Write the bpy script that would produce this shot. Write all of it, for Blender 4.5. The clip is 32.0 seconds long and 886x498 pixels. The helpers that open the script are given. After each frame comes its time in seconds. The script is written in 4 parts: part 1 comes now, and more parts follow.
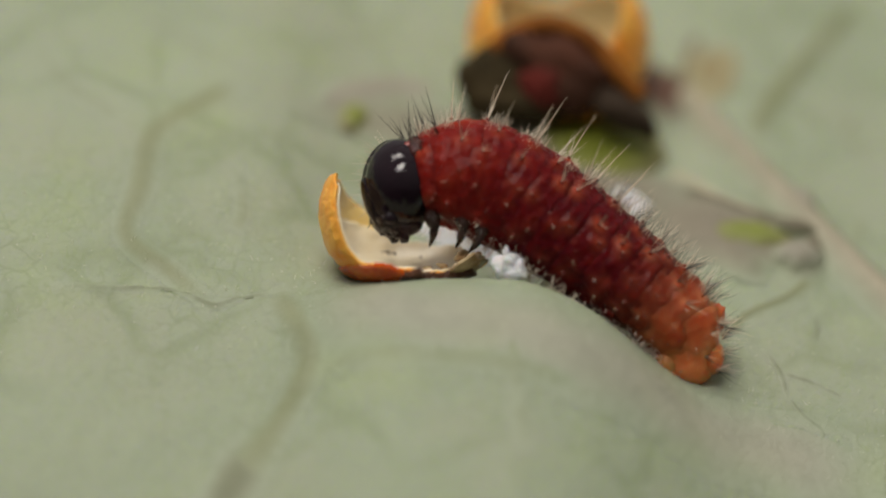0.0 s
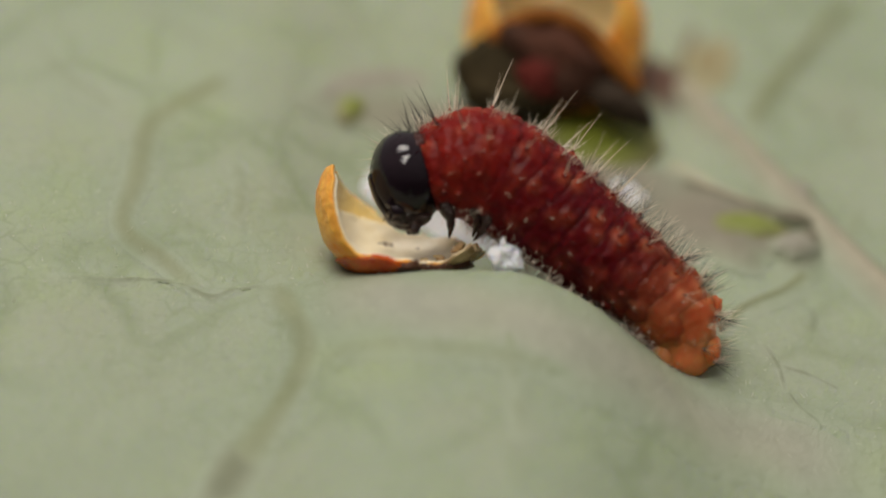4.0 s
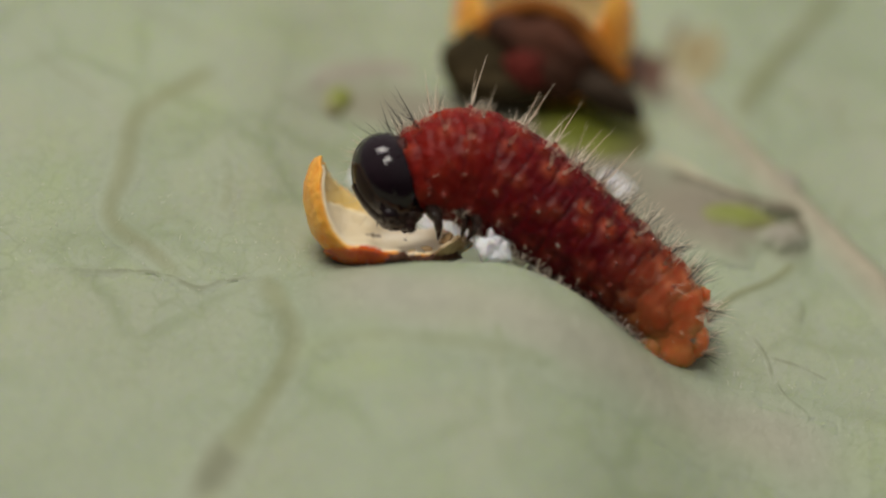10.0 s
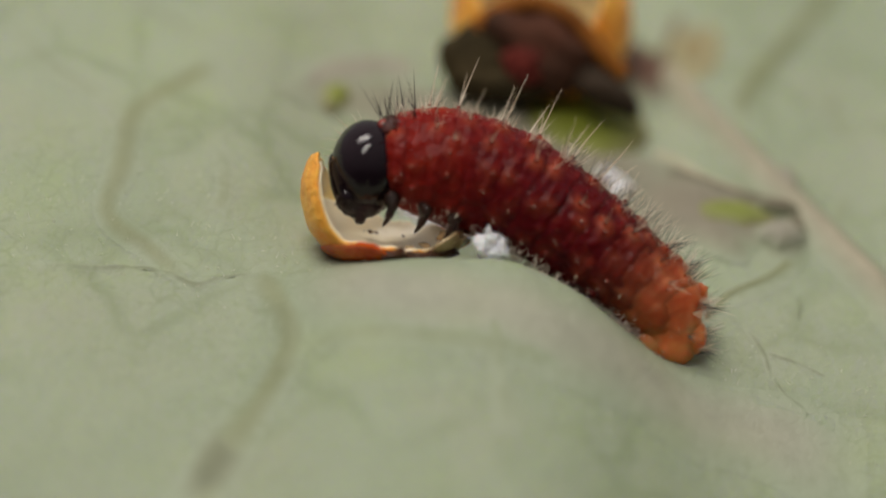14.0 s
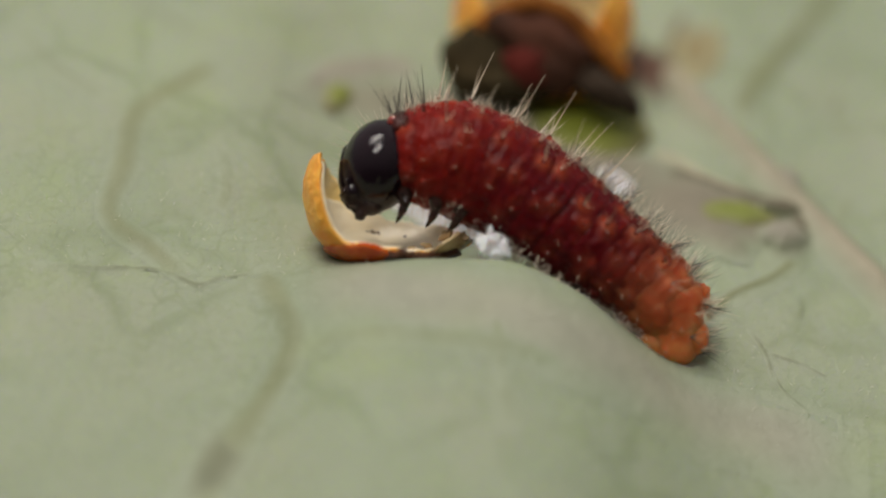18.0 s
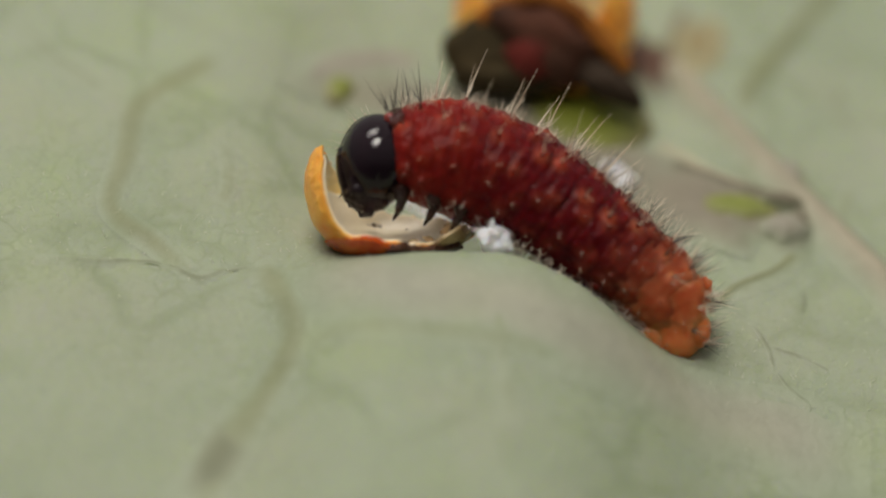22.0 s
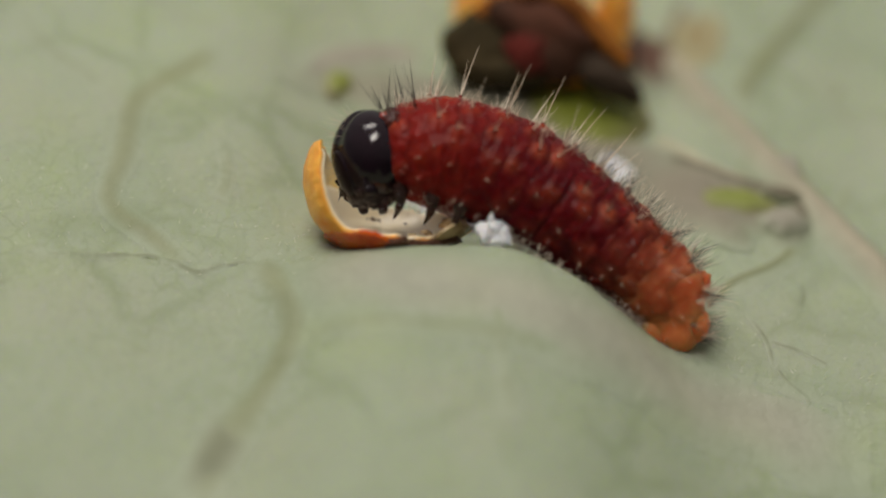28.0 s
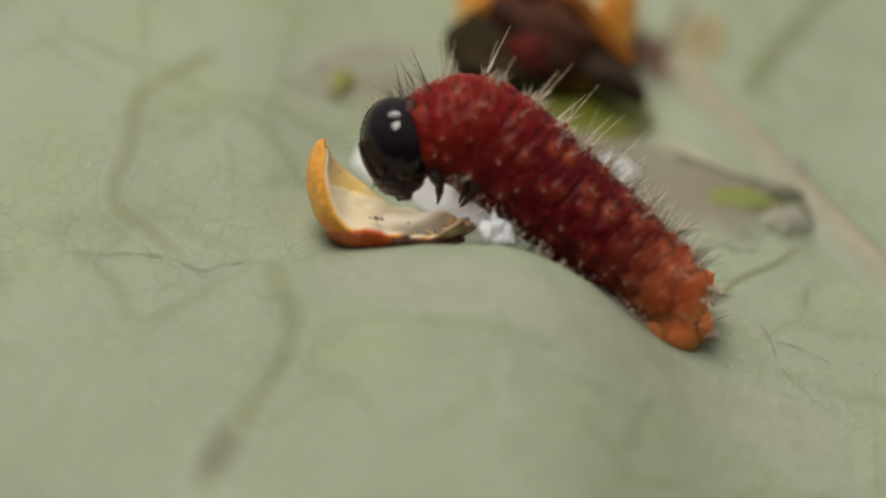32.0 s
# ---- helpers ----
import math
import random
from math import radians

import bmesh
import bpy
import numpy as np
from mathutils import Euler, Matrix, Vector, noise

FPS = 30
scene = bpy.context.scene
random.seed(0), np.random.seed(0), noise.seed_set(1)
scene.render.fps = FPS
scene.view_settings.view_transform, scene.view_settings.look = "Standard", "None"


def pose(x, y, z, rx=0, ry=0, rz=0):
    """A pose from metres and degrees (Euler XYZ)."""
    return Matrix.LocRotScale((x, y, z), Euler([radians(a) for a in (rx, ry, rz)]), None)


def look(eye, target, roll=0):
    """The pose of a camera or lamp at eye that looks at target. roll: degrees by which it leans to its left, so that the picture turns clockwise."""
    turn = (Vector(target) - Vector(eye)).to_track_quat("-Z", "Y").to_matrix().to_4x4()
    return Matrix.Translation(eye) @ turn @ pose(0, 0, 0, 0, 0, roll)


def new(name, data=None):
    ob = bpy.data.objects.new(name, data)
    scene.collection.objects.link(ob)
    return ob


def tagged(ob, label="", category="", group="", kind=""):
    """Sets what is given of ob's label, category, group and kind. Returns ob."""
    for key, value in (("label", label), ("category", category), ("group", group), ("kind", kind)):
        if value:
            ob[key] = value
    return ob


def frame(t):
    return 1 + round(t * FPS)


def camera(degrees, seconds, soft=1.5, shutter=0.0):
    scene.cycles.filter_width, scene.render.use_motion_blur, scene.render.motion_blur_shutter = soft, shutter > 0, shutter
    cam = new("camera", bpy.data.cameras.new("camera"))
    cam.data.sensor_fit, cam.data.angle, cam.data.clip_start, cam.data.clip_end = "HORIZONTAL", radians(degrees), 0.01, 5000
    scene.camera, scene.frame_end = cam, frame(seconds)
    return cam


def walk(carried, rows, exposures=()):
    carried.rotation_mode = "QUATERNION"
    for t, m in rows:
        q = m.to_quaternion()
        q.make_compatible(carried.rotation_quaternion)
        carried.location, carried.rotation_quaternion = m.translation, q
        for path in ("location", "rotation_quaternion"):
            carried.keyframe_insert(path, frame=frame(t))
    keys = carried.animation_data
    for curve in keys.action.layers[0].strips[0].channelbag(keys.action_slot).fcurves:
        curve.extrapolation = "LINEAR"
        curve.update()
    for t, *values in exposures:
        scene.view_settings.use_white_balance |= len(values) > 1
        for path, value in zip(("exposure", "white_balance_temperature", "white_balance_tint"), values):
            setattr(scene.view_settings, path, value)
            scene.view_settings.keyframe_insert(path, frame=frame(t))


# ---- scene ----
# A newly hatched caterpillar eating its eggshell on the pale underside of a leaf.
# Everything is planned in millimetres; MM turns it into metres. The camera looks along +y.
MM = 0.001
cam = camera(10.0, 32.0, soft=2.05)
cam.data.dof.use_dof = True
cam.data.dof.focus_distance = 44.9 * MM
cam.data.dof.aperture_fstop = 66.0


def hold(x, z, back, roll):
    """Camera held by hand at a distance of back, aimed at (x, z) of the plane y = 0."""
    return look((0, -back * MM, 0), (x * MM, 0, z * MM), roll)


walk(cam, [
    (0, hold(-0.0000, 0.0000, 44.76, -0.02)),
    (0.5, hold(0.0096, -0.0078, 44.76, -0.02)),
    (1, hold(0.0167, -0.0106, 44.75, -0.01)),
    (1.5, hold(0.0287, -0.0504, 44.74, 0.00)),
    (2, hold(0.0203, -0.0557, 44.74, 0.01)),
    (2.5, hold(0.0267, -0.1156, 44.73, 0.02)),
    (3, hold(0.0163, -0.0996, 44.73, 0.02)),
    (3.5, hold(0.0197, -0.0730, 44.73, 0.03)),
    (5.5, hold(0.0713, -0.0821, 44.75, 0.00)),
    (6, hold(0.0994, -0.1072, 44.74, 0.00)),
    (6.5, hold(0.1031, -0.1277, 44.73, 0.00)),
    (7, hold(0.1018, -0.1174, 44.72, 0.01)),
    (7.5, hold(0.1059, -0.1612, 44.71, 0.02)),
    (8, hold(0.1097, -0.1360, 44.71, 0.03)),
    (8.5, hold(0.1176, -0.1653, 44.70, 0.03)),
    (9, hold(0.1358, -0.1625, 44.69, 0.03)),
    (9.5, hold(0.1427, -0.1596, 44.69, 0.03)),
    (10, hold(0.1340, -0.1506, 44.68, 0.02)),
    (10.5, hold(0.1384, -0.1614, 44.68, 0.02)),
    (11, hold(0.1323, -0.1615, 44.68, 0.01)),
    (11.5, hold(0.1585, -0.1640, 44.68, 0.01)),
    (12, hold(0.1608, -0.1293, 44.68, 0.00)),
    (12.5, hold(0.1633, -0.1612, 44.68, 0.00)),
    (13, hold(0.1623, -0.1605, 44.67, 0.01)),
    (13.5, hold(0.1619, -0.1850, 44.67, 0.01)),
    (14, hold(0.1567, -0.1823, 44.67, 0.01)),
    (14.5, hold(0.1588, -0.1975, 44.66, 0.02)),
    (16.5, hold(0.1450, -0.2238, 44.65, 0.02)),
    (17, hold(0.1415, -0.2064, 44.65, 0.02)),
    (17.5, hold(0.1431, -0.2128, 44.65, 0.02)),
    (18, hold(0.1374, -0.1782, 44.65, 0.01)),
    (18.5, hold(0.1312, -0.1786, 44.64, 0.01)),
    (19, hold(0.1282, -0.1955, 44.64, 0.01)),
    (19.5, hold(0.1231, -0.2101, 44.64, 0.01)),
    (20, hold(0.1157, -0.2010, 44.63, 0.02)),
    (20.5, hold(0.1186, -0.2034, 44.63, 0.03)),
    (21, hold(0.1180, -0.2208, 44.62, 0.03)),
    (21.5, hold(0.1206, -0.2543, 44.62, 0.03)),
    (22, hold(0.1222, -0.2382, 44.62, 0.03)),
    (22.5, hold(0.1212, -0.2610, 44.61, 0.03)),
    (23, hold(0.1204, -0.2536, 44.61, 0.03)),
    (23.5, hold(0.1197, -0.2667, 44.61, 0.03)),
    (24, hold(0.1124, -0.2656, 44.60, 0.04)),
    (24.5, hold(0.1134, -0.2816, 44.60, 0.04)),
    (25, hold(0.0974, -0.2540, 44.60, 0.05)),
    (25.5, hold(0.1426, -0.2746, 44.60, 0.05)),
    (27.5, hold(0.1366, -0.2921, 44.61, 0.02)),
    (28, hold(0.1330, -0.2902, 44.61, 0.02)),
    (28.5, hold(0.1358, -0.3099, 44.60, 0.01)),
    (29, hold(0.1357, -0.2916, 44.60, 0.01)),
    (29.5, hold(0.1361, -0.2902, 44.60, 0.02)),
    (30, hold(0.1403, -0.2842, 44.59, 0.02)),
    (30.5, hold(0.1272, -0.2839, 44.59, 0.02)),
    (31, hold(0.1177, -0.2902, 44.59, 0.02)),
    (31.5, hold(0.1131, -0.3137, 44.59, 0.02)),
    (32, hold(0.1061, -0.2998, 44.59, 0.03)),
])

# ---------------------------------------------------------------- light
world = bpy.data.worlds.new("room")
scene.world = world
world.use_nodes = True
wn = world.node_tree.nodes["Background"]
wt = world.node_tree.nodes.new("ShaderNodeTexCoord")
ws = world.node_tree.nodes.new("ShaderNodeSeparateXYZ")
wr = world.node_tree.nodes.new("ShaderNodeMapRange")
wr.inputs["From Min"].default_value, wr.inputs["From Max"].default_value = -0.35, 1.0
wr.inputs["To Min"].default_value, wr.inputs["To Max"].default_value = 0.05, 0.43
world.node_tree.links.new(wt.outputs["Generated"], ws.inputs[0])
world.node_tree.links.new(ws.outputs["Z"], wr.inputs["Value"])
world.node_tree.links.new(wr.outputs["Result"], wn.inputs["Strength"])
wn.inputs["Color"].default_value = (1.0, 0.97, 0.93, 1)


def strip_lamp(name, eye, wide, high, watts, spin=0):
    data = bpy.data.lights.new(name, "AREA")
    data.shape, data.size, data.size_y = "RECTANGLE", wide, high
    data.energy, data.color = watts, (1.0, 0.94, 0.86)
    ob = new(name, data)
    ob.matrix_world = look(eye, (0, 0, 0), spin)
    return ob


strip_lamp("lamp_strip", (-0.030, -0.185, 0.185), 0.120, 0.020, 0.315, 40)
strip_lamp("lamp_strip", (-0.060, -0.075, 0.250), 0.150, 0.026, 0.300, 40)
scene.view_settings.exposure = 0.0

# ---------------------------------------------------------------- materials


def mat(name):
    m = bpy.data.materials.new(name)
    m.use_nodes = True
    return m, m.node_tree.nodes, m.node_tree.links, m.node_tree.nodes["Principled BSDF"]


def noise_fac(nodes, links, scale, detail=4.0, rough=0.6, lo=0.35, hi=0.65, w=0.0):
    """A noise of so many waves a millimetre, spread over 0..1."""
    tc = nodes.new("ShaderNodeTexCoord")
    n = nodes.new("ShaderNodeTexNoise")
    n.noise_dimensions = "4D"
    n.inputs["W"].default_value = w
    n.inputs["Scale"].default_value = scale / MM
    n.inputs["Detail"].default_value = detail
    n.inputs["Roughness"].default_value = rough
    links.new(tc.outputs["Object"], n.inputs["Vector"])
    r = nodes.new("ShaderNodeMapRange")
    r.inputs["From Min"].default_value, r.inputs["From Max"].default_value = lo, hi
    links.new(n.outputs["Fac"], r.inputs["Value"])
    return r.outputs["Result"]


def blend(nodes, links, fac, a, b):
    """Mix of two colours; each is a tuple or a socket."""
    m = nodes.new("ShaderNodeMix")
    m.data_type = "RGBA"
    if hasattr(fac, "is_linked"):
        links.new(fac, m.inputs[0])
    else:
        m.inputs[0].default_value = fac
    for sock, v in ((m.inputs[6], a), (m.inputs[7], b)):
        if isinstance(v, tuple):
            sock.default_value = (*v, 1)
        else:
            links.new(v, sock)
    return m.outputs[2]


def scaled(nodes, links, fac, k, add=0.0):
    m = nodes.new("ShaderNodeMath")
    m.operation = "MULTIPLY_ADD"
    links.new(fac, m.inputs[0])
    m.inputs[1].default_value, m.inputs[2].default_value = k, add
    return m.outputs[0]


def bump(nodes, links, bsdf, fac, depth, strength=1.0):
    b = nodes.new("ShaderNodeBump")
    b.inputs["Strength"].default_value = strength
    b.inputs["Distance"].default_value = depth * MM
    links.new(fac, b.inputs["Height"])
    links.new(b.outputs["Normal"], bsdf.inputs["Normal"])


def attribute(nodes, name):
    a = nodes.new("ShaderNodeAttribute")
    a.attribute_name = name
    return a.outputs["Fac"]


LEAF_PALE, LEAF_MID, LEAF_DEEP = (0.334, 0.378, 0.268), (0.287, 0.334, 0.228), (0.20, 0.252, 0.130)


def leaf_colour(nodes, links):
    big = noise_fac(nodes, links, 0.35, 3, 0.55, 0.36, 0.64)
    mid = noise_fac(nodes, links, 1.7, 4, 0.6, 0.38, 0.66)
    fine = noise_fac(nodes, links, 14.0, 3, 0.7, 0.52, 0.75)
    c = blend(nodes, links, big, LEAF_MID, LEAF_PALE)
    c = blend(nodes, links, scaled(nodes, links, mid, 0.55), c, LEAF_PALE)
    warm = noise_fac(nodes, links, 0.55, 3, 0.6, 0.48, 0.70, 7.0)
    c = blend(nodes, links, scaled(nodes, links, warm, 0.30), c, (0.395, 0.385, 0.285))
    lime = noise_fac(nodes, links, 0.8, 3, 0.6, 0.52, 0.72, 12.0)
    c = blend(nodes, links, scaled(nodes, links, lime, 0.55), c, (0.335, 0.395, 0.200))
    c = blend(nodes, links, scaled(nodes, links, fine, 0.35), c, LEAF_DEEP)
    # the finest net of veins between the large ones
    tc = nodes.new("ShaderNodeTexCoord")
    vo = nodes.new("ShaderNodeTexVoronoi")
    vo.feature = "DISTANCE_TO_EDGE"
    vo.inputs["Scale"].default_value = 0.85 / MM
    wob = nodes.new("ShaderNodeTexNoise")
    wob.inputs["Scale"].default_value = 2.0 / MM
    links.new(tc.outputs["Object"], wob.inputs["Vector"])
    add = nodes.new("ShaderNodeVectorMath")
    add.operation = "MULTIPLY_ADD"
    add.inputs[1].default_value = (0.45 * MM,) * 3
    links.new(wob.outputs["Color"], add.inputs[0])
    links.new(tc.outputs["Object"], add.inputs[2])
    links.new(add.outputs[0], vo.inputs["Vector"])
    net = nodes.new("ShaderNodeMapRange")
    net.inputs["From Min"].default_value, net.inputs["From Max"].default_value = 0.0, 0.10
    net.inputs["To Min"].default_value, net.inputs["To Max"].default_value = 0.47, 0.0
    links.new(vo.outputs["Distance"], net.inputs["Value"])
    patchy = noise_fac(nodes, links, 0.6, 2, 0.5, 0.42, 0.62)
    k = nodes.new("ShaderNodeMath")
    k.operation = "MULTIPLY"
    links.new(net.outputs["Result"], k.inputs[0])
    links.new(patchy, k.inputs[1])
    c = blend(nodes, links, k.outputs[0], c, LEAF_DEEP)
    cell = nodes.new("ShaderNodeTexVoronoi")
    cell.feature = "DISTANCE_TO_EDGE"
    cell.inputs["Scale"].default_value = 4.5 / MM
    links.new(add.outputs[0], cell.inputs["Vector"])
    thin = nodes.new("ShaderNodeMapRange")
    thin.inputs["From Min"].default_value, thin.inputs["From Max"].default_value = 0.0, 0.08
    thin.inputs["To Min"].default_value, thin.inputs["To Max"].default_value = 0.40, 0.0
    links.new(cell.outputs["Distance"], thin.inputs["Value"])
    where = noise_fac(nodes, links, 1.1, 3, 0.6, 0.46, 0.64, 4.0)
    t = nodes.new("ShaderNodeMath")
    t.operation = "MULTIPLY"
    links.new(thin.outputs["Result"], t.inputs[0])
    links.new(where, t.inputs[1])
    return blend(nodes, links, t.outputs[0], c, LEAF_DEEP), fine


def leaf_material():
    m, n, l, b = mat("leaf_underside")
    c, fine = leaf_colour(n, l)
    l.new(c, b.inputs["Base Color"])
    b.inputs["Roughness"].default_value = 0.62
    b.inputs["Specular IOR Level"].default_value = 0.35
    b.inputs["Subsurface Weight"].default_value = 0.5
    b.inputs["Subsurface Radius"].default_value = (0.8, 1.0, 0.4)
    b.inputs["Subsurface Scale"].default_value = 0.16 * MM
    bump(n, l, b, noise_fac(n, l, 9.0, 4, 0.6, 0.2, 0.8), 0.020, 0.8)
    return m


def vein_material(name, tint, strength=0.8, gloss=0.55, ground=None, broken=0.0):
    """Leaf skin that turns to the vein's tint towards its middle."""
    m, n, l, b = mat(name)
    c, fine = leaf_colour(n, l)
    t = blend(n, l, noise_fac(n, l, 3.0, 4, 0.6), tint, tuple(0.78 * v for v in tint))
    if ground:
        c = blend(n, l, noise_fac(n, l, 3.0, 4, 0.6), ground, tuple(0.8 * v for v in ground))
    mid = attribute(n, "mid")
    if broken:
        gaps = n.new("ShaderNodeMath")
        gaps.operation = "MULTIPLY"
        l.new(mid, gaps.inputs[0])
        l.new(noise_fac(n, l, 2.2, 4, 0.7, broken, broken + 0.22), gaps.inputs[1])
        mid = gaps.outputs[0]
    l.new(blend(n, l, scaled(n, l, mid, strength), c, t), b.inputs["Base Color"])
    b.inputs["Roughness"].default_value = gloss
    bump(n, l, b, noise_fac(n, l, 9.0, 5, 0.7, 0.2, 0.8), 0.025, 0.7)
    return m


def plain(name, a, b2, scale, rough, relief=0.02, sss=0.0, spec=0.5):
    """Two tones mingled by noise, with a fine relief."""
    m, n, l, b = mat(name)
    f = noise_fac(n, l, scale, 5, 0.65)
    l.new(blend(n, l, f, a, b2), b.inputs["Base Color"])
    b.inputs["Roughness"].default_value = rough
    b.inputs["Specular IOR Level"].default_value = spec
    if sss:
        b.inputs["Subsurface Weight"].default_value = sss
        b.inputs["Subsurface Radius"].default_value = (1.0, 0.45, 0.25)
        b.inputs["Subsurface Scale"].default_value = 0.15 * MM
    bump(n, l, b, noise_fac(n, l, scale * 4, 4, 0.6, 0.25, 0.75), relief, 0.8)
    return m


M_LEAF = leaf_material()
M_VEIN = vein_material("leaf_vein", (0.180, 0.188, 0.060), 0.70)
M_VEIN_SOFT = vein_material("soft_leaf_vein", (0.215, 0.225, 0.095), 0.56)
M_VEIN_FAINT = vein_material("faint_leaf_vein", (0.235, 0.255, 0.120), 0.36, broken=0.34)
M_VEIN_DARK = vein_material("dark_leaf_vein", (0.145, 0.155, 0.078), 0.60, broken=0.36)
M_BLOT = vein_material("dark_vein_stretch", (0.135, 0.135, 0.062), 0.72)
M_RIB = vein_material("midrib", (0.395, 0.340, 0.245), 0.88)
M_SCAR = vein_material("dry_scar", (0.235, 0.196, 0.142), 0.9)
M_LILAC = vein_material("lilac_grey_scar", (0.325, 0.292, 0.232), 0.9)
M_LIP = vein_material("pale_scar_lip", (0.50, 0.45, 0.31), 0.9)
M_SCAR_EDGE = vein_material("dry_scar_edge", (0.135, 0.098, 0.060), 0.9)
M_WINDOW = vein_material("green_window", (0.22, 0.26, 0.03), 0.95, 0.5, ground=(0.285, 0.240, 0.175))
M_WINDOW_DEEP = vein_material("deep_green_window", (0.205, 0.240, 0.016), 1.0, 0.5, ground=(0.165, 0.145, 0.060))
M_WARM = vein_material("lit_leaf_crest", (0.400, 0.372, 0.300), 0.62)
M_RING_MID = vein_material("egg_mark_middle", (0.29, 0.20, 0.065), 0.85)
M_BLOTCH = vein_material("brown_blotch", (0.10, 0.034, 0.014), 1.0)
M_RING = vein_material("egg_mark", (0.36, 0.27, 0.110), 0.85)
M_SILK = plain("white_silk", (0.97, 0.95, 0.97), (0.92, 0.89, 0.93), 6.0, 0.40, 0.05, sss=0.2)
M_HEAD = plain("black_head", (0.0062, 0.0028, 0.0048), (0.0125, 0.0050, 0.0088), 3.0, 0.050, 0.004, spec=0.34)
M_MOUTH = plain("dark_mouthpart", (0.008, 0.003, 0.003), (0.028, 0.008, 0.006), 6.0, 0.06, 0.03, spec=0.45)
M_SHIELD = plain("neck_shield", (0.030, 0.007, 0.006), (0.085, 0.018, 0.013), 5.0, 0.2, 0.02, spec=0.4)
M_LEG = plain("black_leg", (0.012, 0.005, 0.004), (0.045, 0.014, 0.009), 5.0, 0.07, 0.03, spec=0.40)
M_DARK_HAIR = plain("dark_bristle", (0.015, 0.012, 0.012), (0.04, 0.03, 0.025), 3.0, 0.35, 0.0)
M_PALE_HAIR = plain("pale_bristle", (0.90, 0.80, 0.64), (0.70, 0.52, 0.36), 3.0, 0.20, 0.0)
M_SHELL = plain("orange_shell", (0.92, 0.27, 0.012), (0.98, 0.55, 0.095), 3.4, 0.30, 0.03, spec=0.35)
M_FILM = plain("yellow_film", (0.94, 0.66, 0.20), (0.95, 0.76, 0.40), 3.0, 0.30, 0.02, spec=0.4)
M_LINING = plain("cream_lining", (0.96, 0.87, 0.70), (0.93, 0.79, 0.52), 1.4, 0.32, 0.02)
M_TAN = plain("tan_lining", (0.84, 0.60, 0.32), (0.78, 0.46, 0.18), 1.6, 0.4, 0.02, sss=0.3)
M_GLUE = plain("red_orange_glue", (0.76, 0.058, 0.003), (0.92, 0.210, 0.010), 6.0, 0.14, 0.08, spec=0.7)
M_BROWN = plain("dark_brown_crust", (0.024, 0.010, 0.006), (0.12, 0.040, 0.015), 6.0, 0.3, 0.04)
M_CRUMB = plain("brown_crumb", (0.06, 0.035, 0.02), (0.22, 0.13, 0.06), 8.0, 0.5, 0.02)
M_FLAKE = plain("amber_flake", (0.80, 0.62, 0.36), (0.34, 0.18, 0.06), 5.0, 0.18, 0.03, spec=0.6)
M_DARK = plain("dark_residue", (0.046, 0.024, 0.016), (0.092, 0.036, 0.022), 2.0, 0.8, 0.03, spec=0.08)
M_BLACK = plain("blackish_residue", (0.034, 0.025, 0.016), (0.060, 0.038, 0.026), 2.0, 0.7, 0.03, spec=0.1)
M_OLIVE = plain("olive_residue", (0.028, 0.022, 0.011), (0.052, 0.038, 0.018), 2.0, 0.8, 0.03, spec=0.08)
M_RED = plain("red_residue", (0.15, 0.02, 0.016), (0.07, 0.022, 0.016), 2.0, 0.8, 0.03, spec=0.08)
M_ARCH = plain("arch_brown", (0.33, 0.118, 0.020), (0.18, 0.062, 0.016), 2.0, 0.8, 0.03, spec=0.08)
M_BELLY = plain("belly_hair", (0.75, 0.62, 0.52), (0.55, 0.42, 0.34), 3.0, 0.3, 0.0)
M_GRAIN = plain("painted_sparkle", (0.62, 0.66, 0.50), (0.52, 0.58, 0.40), 4.0, 0.08, 0.0)
M_TRICHOME = plain("leaf_hair", (0.70, 0.68, 0.55), (0.5, 0.5, 0.38), 3.0, 0.4, 0.0)


